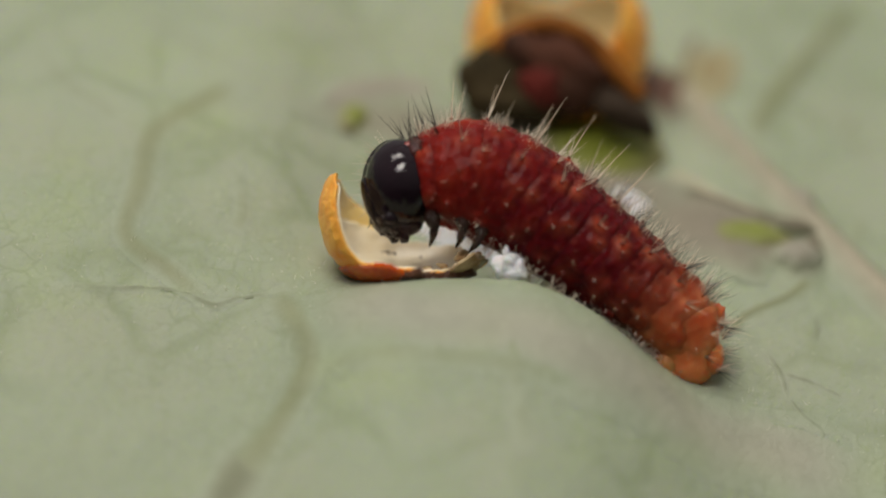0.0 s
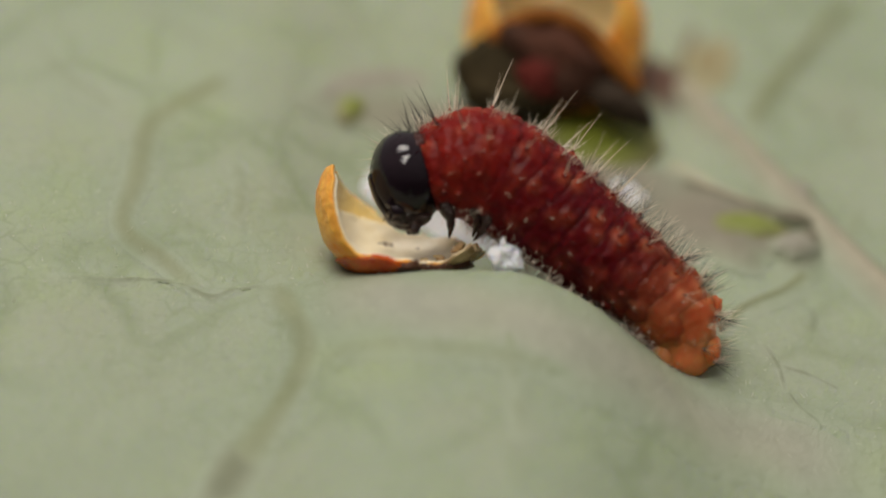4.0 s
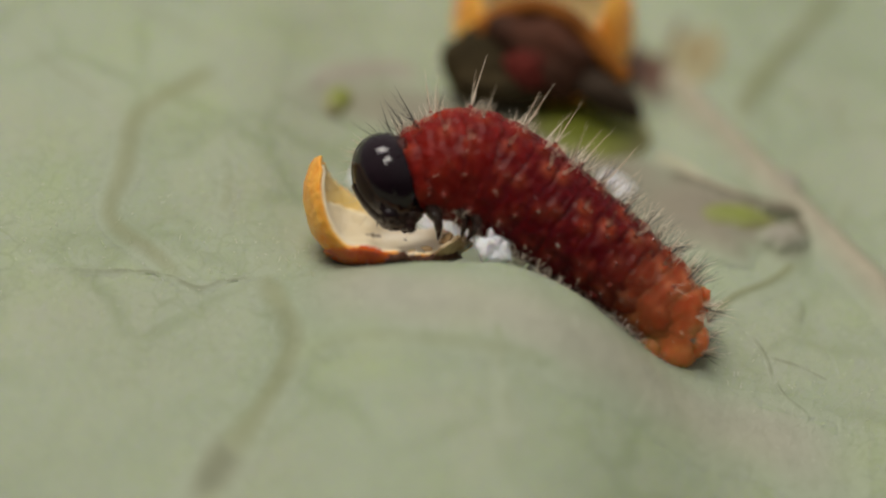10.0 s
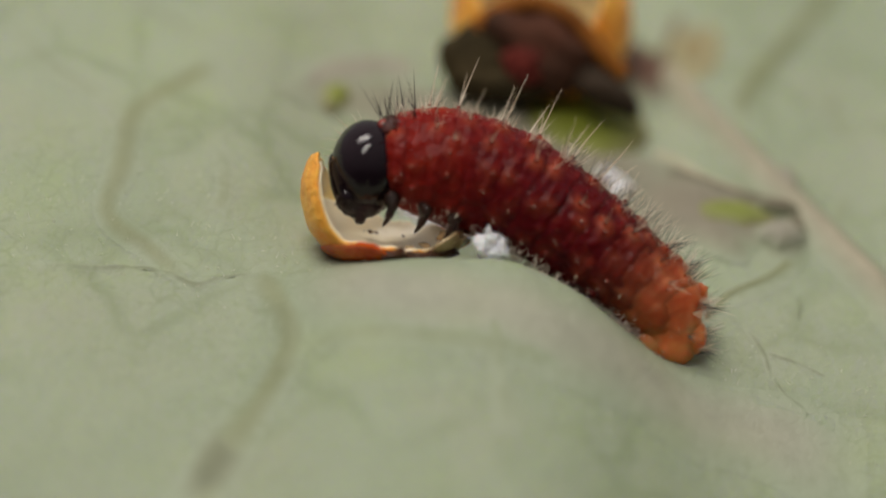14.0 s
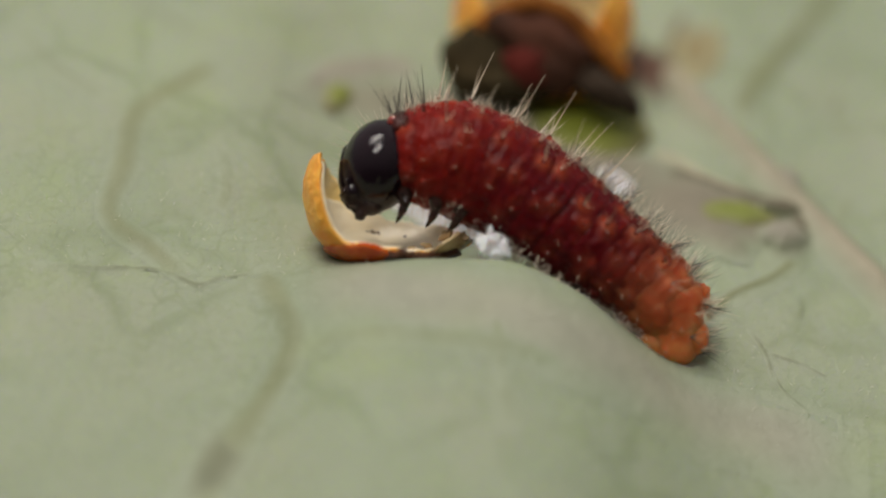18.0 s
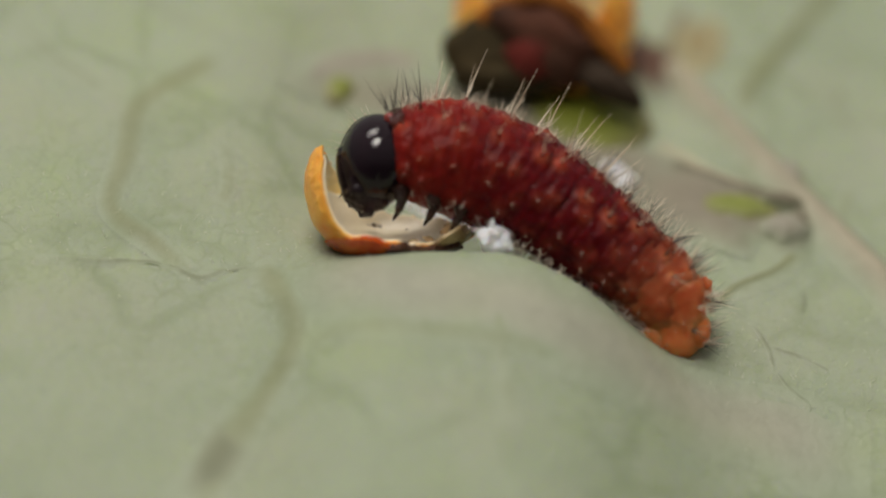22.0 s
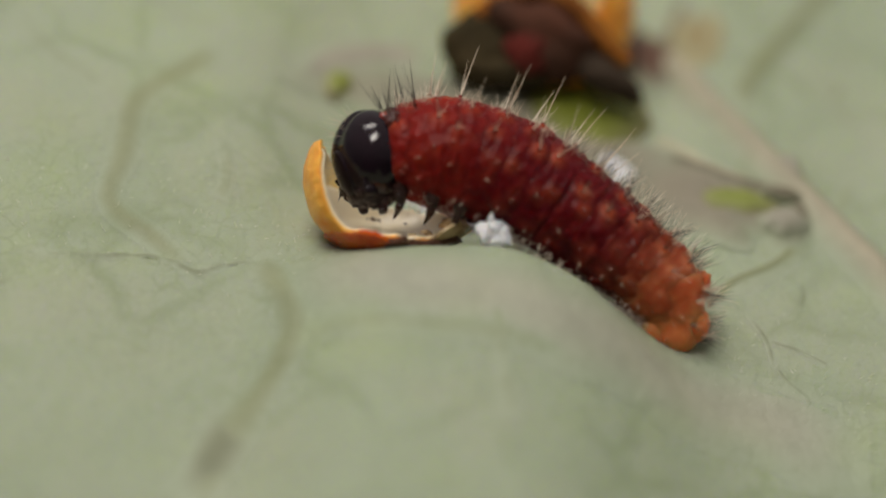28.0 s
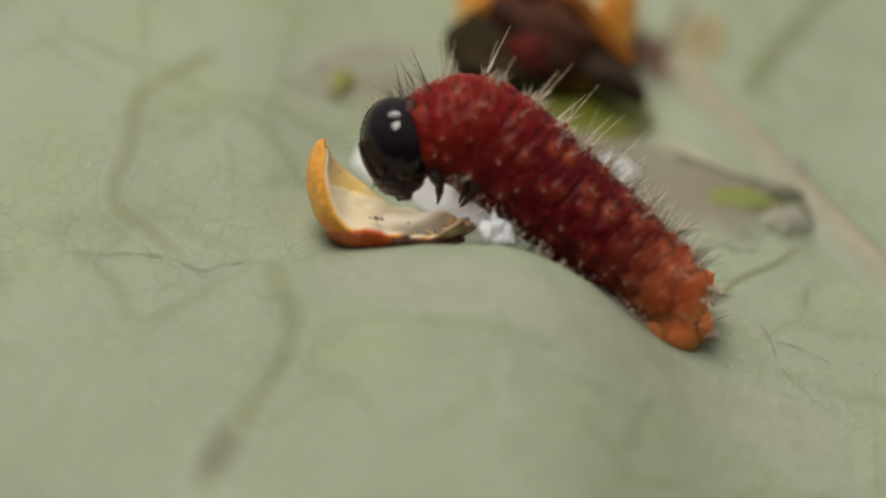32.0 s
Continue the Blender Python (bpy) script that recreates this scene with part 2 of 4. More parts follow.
def body_material(k, wart=False):
    """Wet translucent skin of the k-th body ring: maroon in front, amber towards the tail. Knobs and warts are more orange."""
    m, n, l, b = mat("wart_skin" if wart else "caterpillar_skin")

    def tone(front, middle, tail, at):
        w = max(0.0, min(1.0, (at - 7.2) / 5.0)) ** 1.9
        u = max(0.0, min(1.0, (at - 1.5) / 2.5))
        return tuple((p * (1 - u) + o * u) * (1 - w) + q * w for p, o, q in zip(front, middle, tail))
    tc = n.new("ShaderNodeTexCoord")
    xyz = n.new("ShaderNodeSeparateXYZ")
    l.new(tc.outputs["Object"], xyz.inputs[0])
    along = n.new("ShaderNodeMapRange")
    along.inputs["From Min"].default_value, along.inputs["From Max"].default_value = -0.22 * MM, 0.22 * MM
    l.new(xyz.outputs["X"], along.inputs["Value"])
    fac = along.outputs["Result"]
    deep = ((0.128, 0.0052, 0.0058), (0.060, 0.0022, 0.0054), (0.76, 0.150, 0.050))
    bright = ((0.225, 0.016, 0.0110), (0.130, 0.0066, 0.0088), (0.93, 0.31, 0.11))
    dark = blend(n, l, fac, tone(*deep, k - 0.5), tone(*deep, k + 0.5))
    light = blend(n, l, fac, tone(*bright, k - 0.5), tone(*bright, k + 0.5))
    f = noise_fac(n, l, 4.6, 4, 0.6, 0.30, 0.74, k * 3.7)
    c = blend(n, l, f, dark, light)
    spot = noise_fac(n, l, 6.0, 2, 0.5, 0.56, 0.76, k * 1.9)
    c = blend(n, l, scaled(n, l, spot, 0.22), c, (0.42, 0.085, 0.045))
    if wart:
        c = blend(n, l, 0.10, c, (0.50, 0.11, 0.05))
    else:
        c = blend(n, l, scaled(n, l, attribute(n, "mid"), 0.28 if k < 4 else 0.55 if k < 8 else 0.30), c, (0.52, 0.120, 0.050) if k < 8 else (0.94, 0.36, 0.18))
    l.new(c, b.inputs["Base Color"])
    b.inputs["Roughness"].default_value = 0.10 if wart else 0.30
    b.inputs["Specular IOR Level"].default_value = 0.90 if wart else 0.07
    b.inputs["Subsurface Weight"].default_value = 0.6 if wart else 0.95
    b.inputs["Subsurface Radius"].default_value = (1.0, 0.22, 0.12)
    b.inputs["Subsurface Scale"].default_value = (0.24 if k < 9 else 0.50) * MM
    grain = n.new("ShaderNodeTexVoronoi")
    grain.feature = "SMOOTH_F1"
    grain.inputs["Scale"].default_value = 11.0 / MM
    l.new(tc.outputs["Object"], grain.inputs["Vector"])
    lumps = n.new("ShaderNodeMath")
    lumps.operation = "SUBTRACT"
    l.new(noise_fac(n, l, 5.0, 3, 0.55, 0.25, 0.75, k * 2.3), lumps.inputs[0])
    l.new(grain.outputs["Distance"], lumps.inputs[1])
    bump(n, l, b, lumps.outputs[0], 0.003 if wart else 0.024 if k < 10 else 0.014, 0.85)
    return m


# ---------------------------------------------------------------- mesh helpers


def part(name, bm, material, parent=None, label=""):
    """Links a bmesh in millimetres as one mesh object."""
    me = bpy.data.meshes.new(name)
    bmesh.ops.scale(bm, vec=(MM, MM, MM), verts=bm.verts)
    bm.normal_update()
    bm.to_mesh(me)
    bm.free()
    for p in me.polygons:
        p.use_smooth = True
    for m in material if isinstance(material, (list, tuple)) else [material]:
        me.materials.append(m)
    ob = new(name, me)
    ob.parent = parent
    if label:
        tagged(ob, label)
    return ob


def from_grid(name, rows, material, parent=None, label="", closed=False, mid=None):
    """A sheet through rows of points; closed joins the last column to the first. mid: a value a point for the material."""
    h, w = len(rows), len(rows[0])
    verts = [tuple(c * MM for c in p) for r in rows for p in r]
    faces = []
    for i in range(h - 1):
        for j in range(w if closed else w - 1):
            k = (j + 1) % w
            faces.append((i * w + j, i * w + k, (i + 1) * w + k, (i + 1) * w + j))
    me = bpy.data.meshes.new(name)
    me.from_pydata(verts, [], faces)
    me.update()
    for p in me.polygons:
        p.use_smooth = True
    me.materials.append(material)
    if mid is not None:
        a = me.attributes.new("mid", "FLOAT", "POINT")
        a.data.foreach_set("value", [v for r in mid for v in r])
    ob = new(name, me)
    ob.parent = parent
    if label:
        tagged(ob, label)
    return ob


def wob(p, scale, amount):
    return noise.noise(Vector(p) * scale) * amount


def spline(points, n):
    """n places along a smooth curve through points."""
    pts = [Vector(p) for p in points]
    pts = [2 * pts[0] - pts[1]] + pts + [2 * pts[-1] - pts[-2]]
    out = []
    for i in range(n):
        s = i / (n - 1) * (len(pts) - 3)
        k = min(int(s), len(pts) - 4)
        f = s - k
        a, b, c, d = pts[k:k + 4]
        out.append(0.5 * (2 * b + (c - a) * f + (2 * a - 5 * b + 4 * c - d) * f * f + (3 * b - a - 3 * c + d) * f ** 3))
    return out


def blob(bm, centre, size, turn=(0, 0, 0), seg=16, rough=0.0, scale=3.0, squash=1.0):
    """A lumpy ellipsoid added to bm."""
    m = Matrix.Translation(centre) @ Euler([radians(a) for a in turn]).to_matrix().to_4x4()
    r = bmesh.ops.create_uvsphere(bm, u_segments=seg, v_segments=max(6, seg * 2 // 3), radius=1.0)
    for v in r["verts"]:
        d = 1 + wob(v.co + Vector(centre) * 3, scale, rough)
        v.co = m @ Vector((v.co.x * size[0] * d, v.co.y * size[1] * d, v.co.z * size[2] * d))
    return r["verts"]


def hair(bm, root, tip, thick, bend=0.0, sides=4, steps=4):
    """A tapering bristle from root to tip."""
    root, tip = Vector(root), Vector(tip)
    way = tip - root
    side = way.cross(Vector((0.3, 1, 0.2))).normalized()
    up = way.cross(side).normalized()
    last = None
    for i in range(steps + 1):
        f = i / steps
        c = root + way * f + side * bend * math.sin(f * 1.6) * way.length
        r = thick * (1 - 0.88 * f)
        ring = [bm.verts.new(c + side * r * math.cos(6.2832 * j / sides) + up * r * math.sin(6.2832 * j / sides)) for j in range(sides)]
        if last:
            for j in range(sides):
                bm.faces.new((last[j], last[(j + 1) % sides], ring[(j + 1) % sides], ring[j]))
        last = ring
    bm.faces.new(last)


def limb(bm, p, q, w1, w2, sides=10):
    """A rounded tapering joint from p to q."""
    way = (q - p)
    side = way.cross(Vector((0.2, 1, 0.1))).normalized()
    up = way.cross(side).normalized()
    last = None
    for i in range(7):
        f = i / 6
        w = (w1 * (1 - f) + w2 * f) * (0.55 + 0.45 * math.sin(math.pi * min(1, max(0.0, 0.12 + f * 0.8))))
        ring = [bm.verts.new(p + way * f + (side * math.cos(6.2832 * j / sides) + up * math.sin(6.2832 * j / sides)) * w) for j in range(sides)]
        if last:
            for j in range(sides):
                bm.faces.new((last[j], last[(j + 1) % sides], ring[(j + 1) % sides], ring[j]))
        else:
            bm.faces.new(ring[::-1])
        last = ring
    bm.faces.new(last)


# ---------------------------------------------------------------- the leaf
CREST_X = (-25.0, -8.0, -3.9, -2.0, -1.0, -0.36, 0.5, 1.0, 1.58, 2.1, 2.8, 4.0, 8.0, 25.0)
CREST_Z = (0.6, 0.1, -0.20, -0.43, -0.36, -0.305, -0.315, -0.435, -0.775, -1.135, -1.42, -1.75, -2.3, -3.5)


def crest(x):
    return float(sum(np.interp(x + d, CREST_X, CREST_Z) for d in (-0.3, -0.15, 0, 0.15, 0.3)) / 5)


def soft_up(y, k):
    return k * math.log1p(math.exp(min(60.0, y / k)))


def leaf_z(x, y):
    """Height of the leaf: a sheet that climbs away from the camera, with a swelling in front and a hollow behind it."""
    shelf = math.exp(-(abs(x - 0.45) / 1.75) ** 4)
    u = y + 0.50
    steep = 1.15 * y if y < 0 else 1.15 * y - 0.33 * soft_up(y - 0.3, 0.3)
    bent = 0.10 - 1.25 * soft_up(-u, 0.11) + 0.95 * soft_up(u - 1.85, 0.25) - 0.20 * math.exp(-((u - 0.95) / 0.55) ** 2) * min(1.0, max(0.0, (x + 0.9) / 1.1))
    z = crest(x) + steep * (1 - shelf) + bent * shelf
    z += 0.035 * math.exp(-((x + 0.78) / 0.34) ** 2 - ((y + 0.20) / 0.36) ** 2)
    return z + wob((x, y, 0), 0.45, 0.10) + wob((x, y, 5), 1.6, 0.022) + wob((x, y, 9), 5.0, 0.006)


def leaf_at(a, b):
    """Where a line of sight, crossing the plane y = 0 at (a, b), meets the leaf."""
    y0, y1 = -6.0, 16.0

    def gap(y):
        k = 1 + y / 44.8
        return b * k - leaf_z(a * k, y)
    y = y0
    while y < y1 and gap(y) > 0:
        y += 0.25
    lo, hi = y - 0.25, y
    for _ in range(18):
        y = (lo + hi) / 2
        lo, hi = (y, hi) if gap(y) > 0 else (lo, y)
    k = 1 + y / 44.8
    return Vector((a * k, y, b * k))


def leaf_up(p):
    e = 0.08
    return Vector((leaf_z(p.x - e, p.y) - leaf_z(p.x + e, p.y), leaf_z(p.x, p.y - e) - leaf_z(p.x, p.y + e), 2 * e)).normalized()


def stretch(lo, hi, step, far, grow=1.25):
    out = [lo + i * step for i in range(int(round((hi - lo) / step)) + 1)]
    s = step
    while out[-1] < far:
        s *= grow
        out.append(out[-1] + s)
        out.insert(0, out[0] - s)
    return out


def build_leaf():
    xs, ys = stretch(-4.6, 4.6, 0.06, 20.0), stretch(-2.6, 4.4, 0.06, 17.0)
    inside = lambda x, y: (abs(x - 1) / 21) ** 2.2 + (abs(y - 1.5) / (15 - 0.25 * x)) ** 2.0 < 1
    index, verts, faces = {}, [], []

    def vert(i, j):
        if (i, j) not in index:
            index[i, j] = len(verts)
            verts.append((xs[i] * MM, ys[j] * MM, leaf_z(xs[i], ys[j]) * MM))
        return index[i, j]
    for i in range(len(xs) - 1):
        for j in range(len(ys) - 1):
            if inside((xs[i] + xs[i + 1]) / 2, (ys[j] + ys[j + 1]) / 2):
                faces.append((vert(i, j), vert(i + 1, j), vert(i + 1, j + 1), vert(i, j + 1)))
    me = bpy.data.meshes.new("leaf")
    me.from_pydata(verts, [], faces)
    me.update()
    for p in me.polygons:
        p.use_smooth = True
    me.materials.append(M_LEAF)
    ob = new("leaf", me)
    thick = ob.modifiers.new("thickness", "SOLIDIFY")
    thick.thickness, thick.offset = 0.22 * MM, -1
    return tagged(ob, "pale grey-green leaf underside with olive veins and dry scar", "leaf", kind="structure")


leaf = build_leaf()


def ridge(name, line, width, height, material, label="", n=60, taper=(1.0, 1.0), fade=7.0):
    """A vein: a low soft ridge that follows the leaf through the given sight points."""
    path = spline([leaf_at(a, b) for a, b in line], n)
    rows, mids = [], []
    for i, p in enumerate(path):
        q = path[min(i + 1, n - 1)] - path[max(i - 1, 0)]
        side = Vector((q.y, -q.x, 0)).normalized()
        f = i / (n - 1)
        w = width * (taper[0] * (1 - f) + taper[1] * f) * (1 + wob(p, 2.0, 0.25))
        row, mid = [], []
        for j in range(9):
            s = (j - 4) / 4
            at = p + side * s * w
            bell = (1 - s * s) ** 2
            end = min(1.0, f * fade, (1 - f) * fade)
            end = end * end * (3 - 2 * end)
            row.append((at.x, at.y, leaf_z(at.x, at.y) + 0.001 + (height + 0.004) * bell * end))
            mid.append(bell * end)
        rows.append(row)
        mids.append(mid)
    return from_grid(name, rows, material, leaf, label, mid=mids)


def mound(name, centre, size, turn, height, material, parent=None, label="", rough=0.2, crumple=0.0, seg=40, rings=10, soft=True, lift=0.006):
    """A flat or domed patch with an uneven outline lying on the leaf round a sight point."""
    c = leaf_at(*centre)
    ca, sa = math.cos(radians(turn)), math.sin(radians(turn))
    rows, mids = [], []
    for i in range(rings + 1):
        r = i / rings
        row, mid = [], []
        for j in range(seg):
            t = 6.28318 * j / seg
            out = 1 + wob((math.cos(t) * 1.3 + c.x, math.sin(t) * 1.3, c.y), 1.7, rough)
            a, b = math.cos(t) * size[0] * r * out, math.sin(t) * size[1] * r * out
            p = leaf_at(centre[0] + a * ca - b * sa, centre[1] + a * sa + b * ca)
            h = height * (1 - r * r) + wob(p, 6.0, crumple) * (1 - r ** 4) + wob(p, 15.0, crumple * 0.5) * (1 - r ** 4)
            q = p + leaf_up(p) * (0.01 + lift * (1 - r ** 4) + h)
            row.append(tuple(q))
            mid.append((1 - r ** 3) if soft else 1.0)
        rows.append(row)
        mids.append(mid)
    return from_grid(name, rows, material, parent, label, closed=True, mid=mids)


# large veins of the leaf
ridge("vein", [(-1.80, 1.53), (-2.06, 1.345), (-2.44, 1.13), (-2.60, 0.95), (-2.68, 0.55), (-2.80, 0.13), (-2.420, -0.195), (-2.030, -0.505)], 0.17, 0.010, M_VEIN_SOFT, "olive side vein", n=110, taper=(1.1, 0.6))
ridge("vein", [(-3.470, -0.320), (-2.870, -0.355), (-2.420, -0.370), (-2.030, -0.500), (-1.770, -0.445), (-1.495, -0.395)], 0.030, 0.010, M_VEIN_DARK, "thin dark creased vein")
ridge("vein", [(-1.530, -0.355), (-1.345, -0.595), (-1.195, -0.995), (-1.420, -1.495), (-1.720, -1.920), (-1.895, -2.220), (-2.120, -2.595)], 0.19, 0.03, M_VEIN_SOFT, "broad olive vein", taper=(0.75, 1.3))
ridge("vein", [(-1.56, -1.72), (-1.72, -1.92), (-1.87, -2.13), (-2.00, -2.34), (-2.14, -2.58)], 0.25, 0.04, M_BLOT, "dark stretch of a vein", fade=2.4)
ridge("vein", [(-1.195, -1.045), (-0.520, -0.920), (0.080, -0.945), (0.730, -1.045), (1.330, -1.245)], 0.10, 0.006, M_VEIN_FAINT, "faint side vein")
ridge("vein", [(0.480, -0.395), (0.605, -0.795), (0.655, -1.195), (0.730, -1.795)], 0.11, 0.006, M_VEIN_FAINT, "faint side vein")
ridge("vein", [(3.680, 2.205), (3.430, 1.905), (3.130, 1.555), (2.880, 1.255), (2.730, 0.955)], 0.13, 0.03, M_VEIN, "olive side vein")
ridge("vein", [(3.280, -0.245), (3.030, -0.445), (2.680, -0.595), (2.530, -0.745)], 0.06, 0.02, M_VEIN, "thin olive vein")
ridge("vein", [(2.630, -0.745), (2.830, -0.895), (2.980, -1.095), (3.055, -1.345)], 0.030, 0.004, M_VEIN_DARK, "thin dark creased vein")
ridge("vein", [(2.996, -1.096), (3.296, -1.196), (3.546, -1.321)], 0.022, 0.003, M_VEIN_DARK, "thin dark creased vein")
ridge("vein", [(3.52, 0.99), (3.60, 1.08), (3.68, 1.19)], 0.060, 0.010, M_VEIN_SOFT, "short olive vein", fade=3.0)
# greyish-pink band; its paler colour paints the light on the swelling's crest
ridge("warm_band", [(-1.25, -0.44), (-0.40, -0.50), (0.196, -0.596), (1.196, -0.896), (1.946, -1.296), (2.946, -1.796), (3.9, -2.146)], 0.36, 0.010, M_WARM, "greyish-pink band, painted paler as the lit crest of the swelling", n=140)
ridge("vein", [(3.055, -1.320), (3.180, -1.470), (3.355, -1.620), (3.330, -1.745)], 0.018, 0.006, M_VEIN_DARK, "thin dark creased vein")
ridge("vein", [(3.280, -0.595), (3.310, -0.695), (3.280, -0.820)], 0.014, 0.005, M_VEIN_DARK, "thin dark creased vein")
ridge("vein", [(2.580, -0.670), (2.980, -0.520), (3.280, -0.270), (3.580, 0.005), (3.780, 0.405)], 0.09, 0.006, M_VEIN_FAINT, "faint side vein")
ridge("vein", [(-1.820, 0.705), (-1.770, 0.355), (-1.845, 0.155)], 0.09, 0.006, M_VEIN_FAINT, "faint side vein")
ridge("vein", [(3.920, 0.705), (3.580, 0.955), (3.380, 1.305)], 0.10, 0.006, M_VEIN_FAINT, "faint side vein")
ridge("vein", [(-3.720, 1.855), (-3.320, 1.455), (-2.945, 1.205), (-2.610, 1.065)], 0.11, 0.006, M_VEIN_FAINT, "faint side vein")
ridge("vein", [(-2.670, 2.105), (-2.370, 1.905), (-2.020, 1.730), (-1.720, 1.655)], 0.08, 0.006, M_VEIN_FAINT, "faint side vein")
ridge("vein", [(3.430, 1.905), (3.580, 1.555), (3.880, 1.255)], 0.08, 0.006, M_VEIN_FAINT, "faint side vein")
ridge("midrib", [(2.030, 1.405), (2.205, 1.230), (2.580, 0.855), (3.080, 0.355), (3.480, -0.045), (3.880, -0.445), (4.380, -0.995)], 0.24, 0.16, M_RIB, "pale tan raised midrib", taper=(0.7, 1.1))

# chewed and dried scar behind the caterpillar
mound("dry_scar", (0.830, 0.705), (2.25, 0.36), -17, 0.05, M_SCAR, leaf, "grey-brown dried scar", rough=0.3, crumple=0.02, seg=70, lift=0.025)
mound("dry_scar", (2.405, 0.145), (0.92, 0.36), -15, 0.05, M_SCAR, leaf, "grey-brown dried scar", rough=0.3, crumple=0.02, seg=60, lift=0.02)
ridge("scar_edge", [(1.905, 0.555), (2.330, 0.380), (2.730, 0.230), (3.105, 0.145), (3.280, 0.005), (3.240, -0.145), (2.930, -0.220)], 0.15, 0.10, M_SCAR_EDGE, "curled brown edge of the scar")
ridge("scar_edge", [(-0.970, 1.005), (-0.995, 1.180), (-0.795, 1.330), (-0.420, 1.405), (-0.020, 1.355)], 0.20, 0.05, M_LILAC, "curled lilac-grey edge of the scar")
ridge("scar_lip", [(1.95, 0.66), (2.231, 0.545), (2.536, 0.375), (2.961, 0.240)], 0.075, 0.07, M_LIP, "pale raised lip of the scar")
mound("scar_knob", (3.116, -0.090), (0.26, 0.13), -8, 0.10, M_LILAC, leaf, "lilac-grey swollen end of the scar", lift=0.05)
mound("dark_streak", (3.10, 0.135), (0.24, 0.06), -12, 0.03, M_SCAR_EDGE, leaf, "dark brown streak of the scar", lift=0.11)
mound("brown_blotch", (3.176, 0.389), (0.17, 0.09), -45, 0.02, M_LILAC, leaf, "greyish worn patch on the midrib", lift=0.10)
mound("green_window", (2.705, 0.095), (0.40, 0.13), -8, 0.01, M_WINDOW, leaf, "thin bright green leaf window", lift=0.09)
mound("green_window", (1.390, 0.895), (0.56, 0.36), -12, 0.02, M_WINDOW_DEEP, leaf, "dull olive-green leaf window", lift=0.10)
mound("green_window", (-0.810, 1.130), (0.15, 0.13), 0, 0.02, M_WINDOW, leaf, "thin bright green leaf window", lift=0.09)
mound("brown_blotch", (1.930, 1.385), (0.44, 0.24), -25, 0.03, M_BLOTCH, leaf, "reddish-brown dried blotch", lift=0.03)
ridge("egg_mark", [(2.365, 1.815), (2.520, 1.715), (2.550, 1.575), (2.500, 1.405), (2.365, 1.335), (2.230, 1.405), (2.180, 1.575), (2.220, 1.730), (2.365, 1.815)], 0.085, 0.04, M_RING, "yellowish ring left by an egg", n=80)
mound("egg_mark", (2.365, 1.575), (0.15, 0.22), 0, 0.01, M_RING_MID, leaf, "golden-brown middle of an egg's ring", lift=0.002)
ridge("brown_streak", [(2.260, 1.905), (2.190, 1.705), (2.100, 1.505), (2.030, 1.345)], 0.09, 0.04, M_SCAR_EDGE, "brown dried streak")

# white silk behind and below the caterpillar
silk = mound("silk_pad", (0.030, 0.335), (0.80, 0.34), -24, 0.40, M_SILK, None, "", rough=0.35, crumple=0.14, seg=80, rings=24, soft=False)
tagged(silk, "crumpled white silk pad spun on the leaf", "silk", group="silk pads")
silk2 = mound("silk_pad", (1.630, 0.360), (0.33, 0.11), -28, 0.12, M_SILK, None, "", rough=0.35, crumple=0.08, seg=50, rings=14, soft=False)
silk_x, silk_z = (0.545, -0.045)
bm = bmesh.new()
blob(bm, (silk_x, -0.22, silk_z - 0.11), (0.12, 0.10, 0.16), (0, 8, 0), 40, 0.5, 1.6)
blob(bm, (silk_x + 0.10, -0.20, silk_z - 0.13), (0.09, 0.08, 0.11), (0, -20, 0), 30, 0.45, 2.2)
for v in bm.verts:
    v.co += Vector((wob(v.co, 11.0, 0.03), wob(v.co + Vector((3, 0, 0)), 11.0, 0.03), wob(v.co + Vector((0, 3, 0)), 11.0, 0.03)))
silk3 = part("silk_pad", bm, M_SILK)
tagged(silk3, "white silk tuft under the caterpillar's belly", "silk", group="silk pads")
tagged(silk2, "small crumpled white silk tuft on the dried scar", "silk", group="silk pads")

# ---------------------------------------------------------------- eggshells


def wall_patch(name, r, rim, foot, span, material, parent, label, wall=0.022, nu=120, nv=40, seed=0.0, longer=1.24, tall=0.83):
    """A piece of a spherical shell, azimuths span, from foot(phi) to rim(phi) degrees above its lowest point."""
    rows = []
    for i in range(nv + 1):
        row = []
        for j in range(nu + 1):
            ph = span[0] + (span[1] - span[0]) * j / nu
            th = radians(foot(ph) + (rim(ph) - foot(ph)) * i / nv)
            n = Vector((math.sin(th) * math.cos(radians(ph)), math.sin(th) * math.sin(radians(ph)), -math.cos(th)))
            d = 1 + wob(n * 1.4 + Vector((seed, 0, 0)), 1.0, 0.05) + wob(n * 5, 1.0, 0.016)
            flat = math.sin(th) ** -0.42 if th < math.pi / 2 else 1.0
            row.append((n.x * flat * r * d * (longer if n.x > 0 else 1.0), n.y * flat * r * d, n.z * r * d * tall))
        rows.append(row)
    ob = from_grid(name, rows, material, parent, label)
    m = ob.modifiers.new("thickness", "SOLIDIFY")
    m.thickness, m.offset = wall * MM, -1
    return ob


def edge(table, rough, seed):
    """A chewed edge: height in degrees over azimuth, with bites."""
    a, b = zip(*table)

    def at(ph):
        q = ph % 360
        c = (math.cos(radians(ph)) * 2 + seed, math.sin(radians(ph)) * 2, seed)
        return float(np.interp(q, a, b)) + wob(c, 2.2, rough) + wob(c, 7.0, rough * 0.5)
    return at


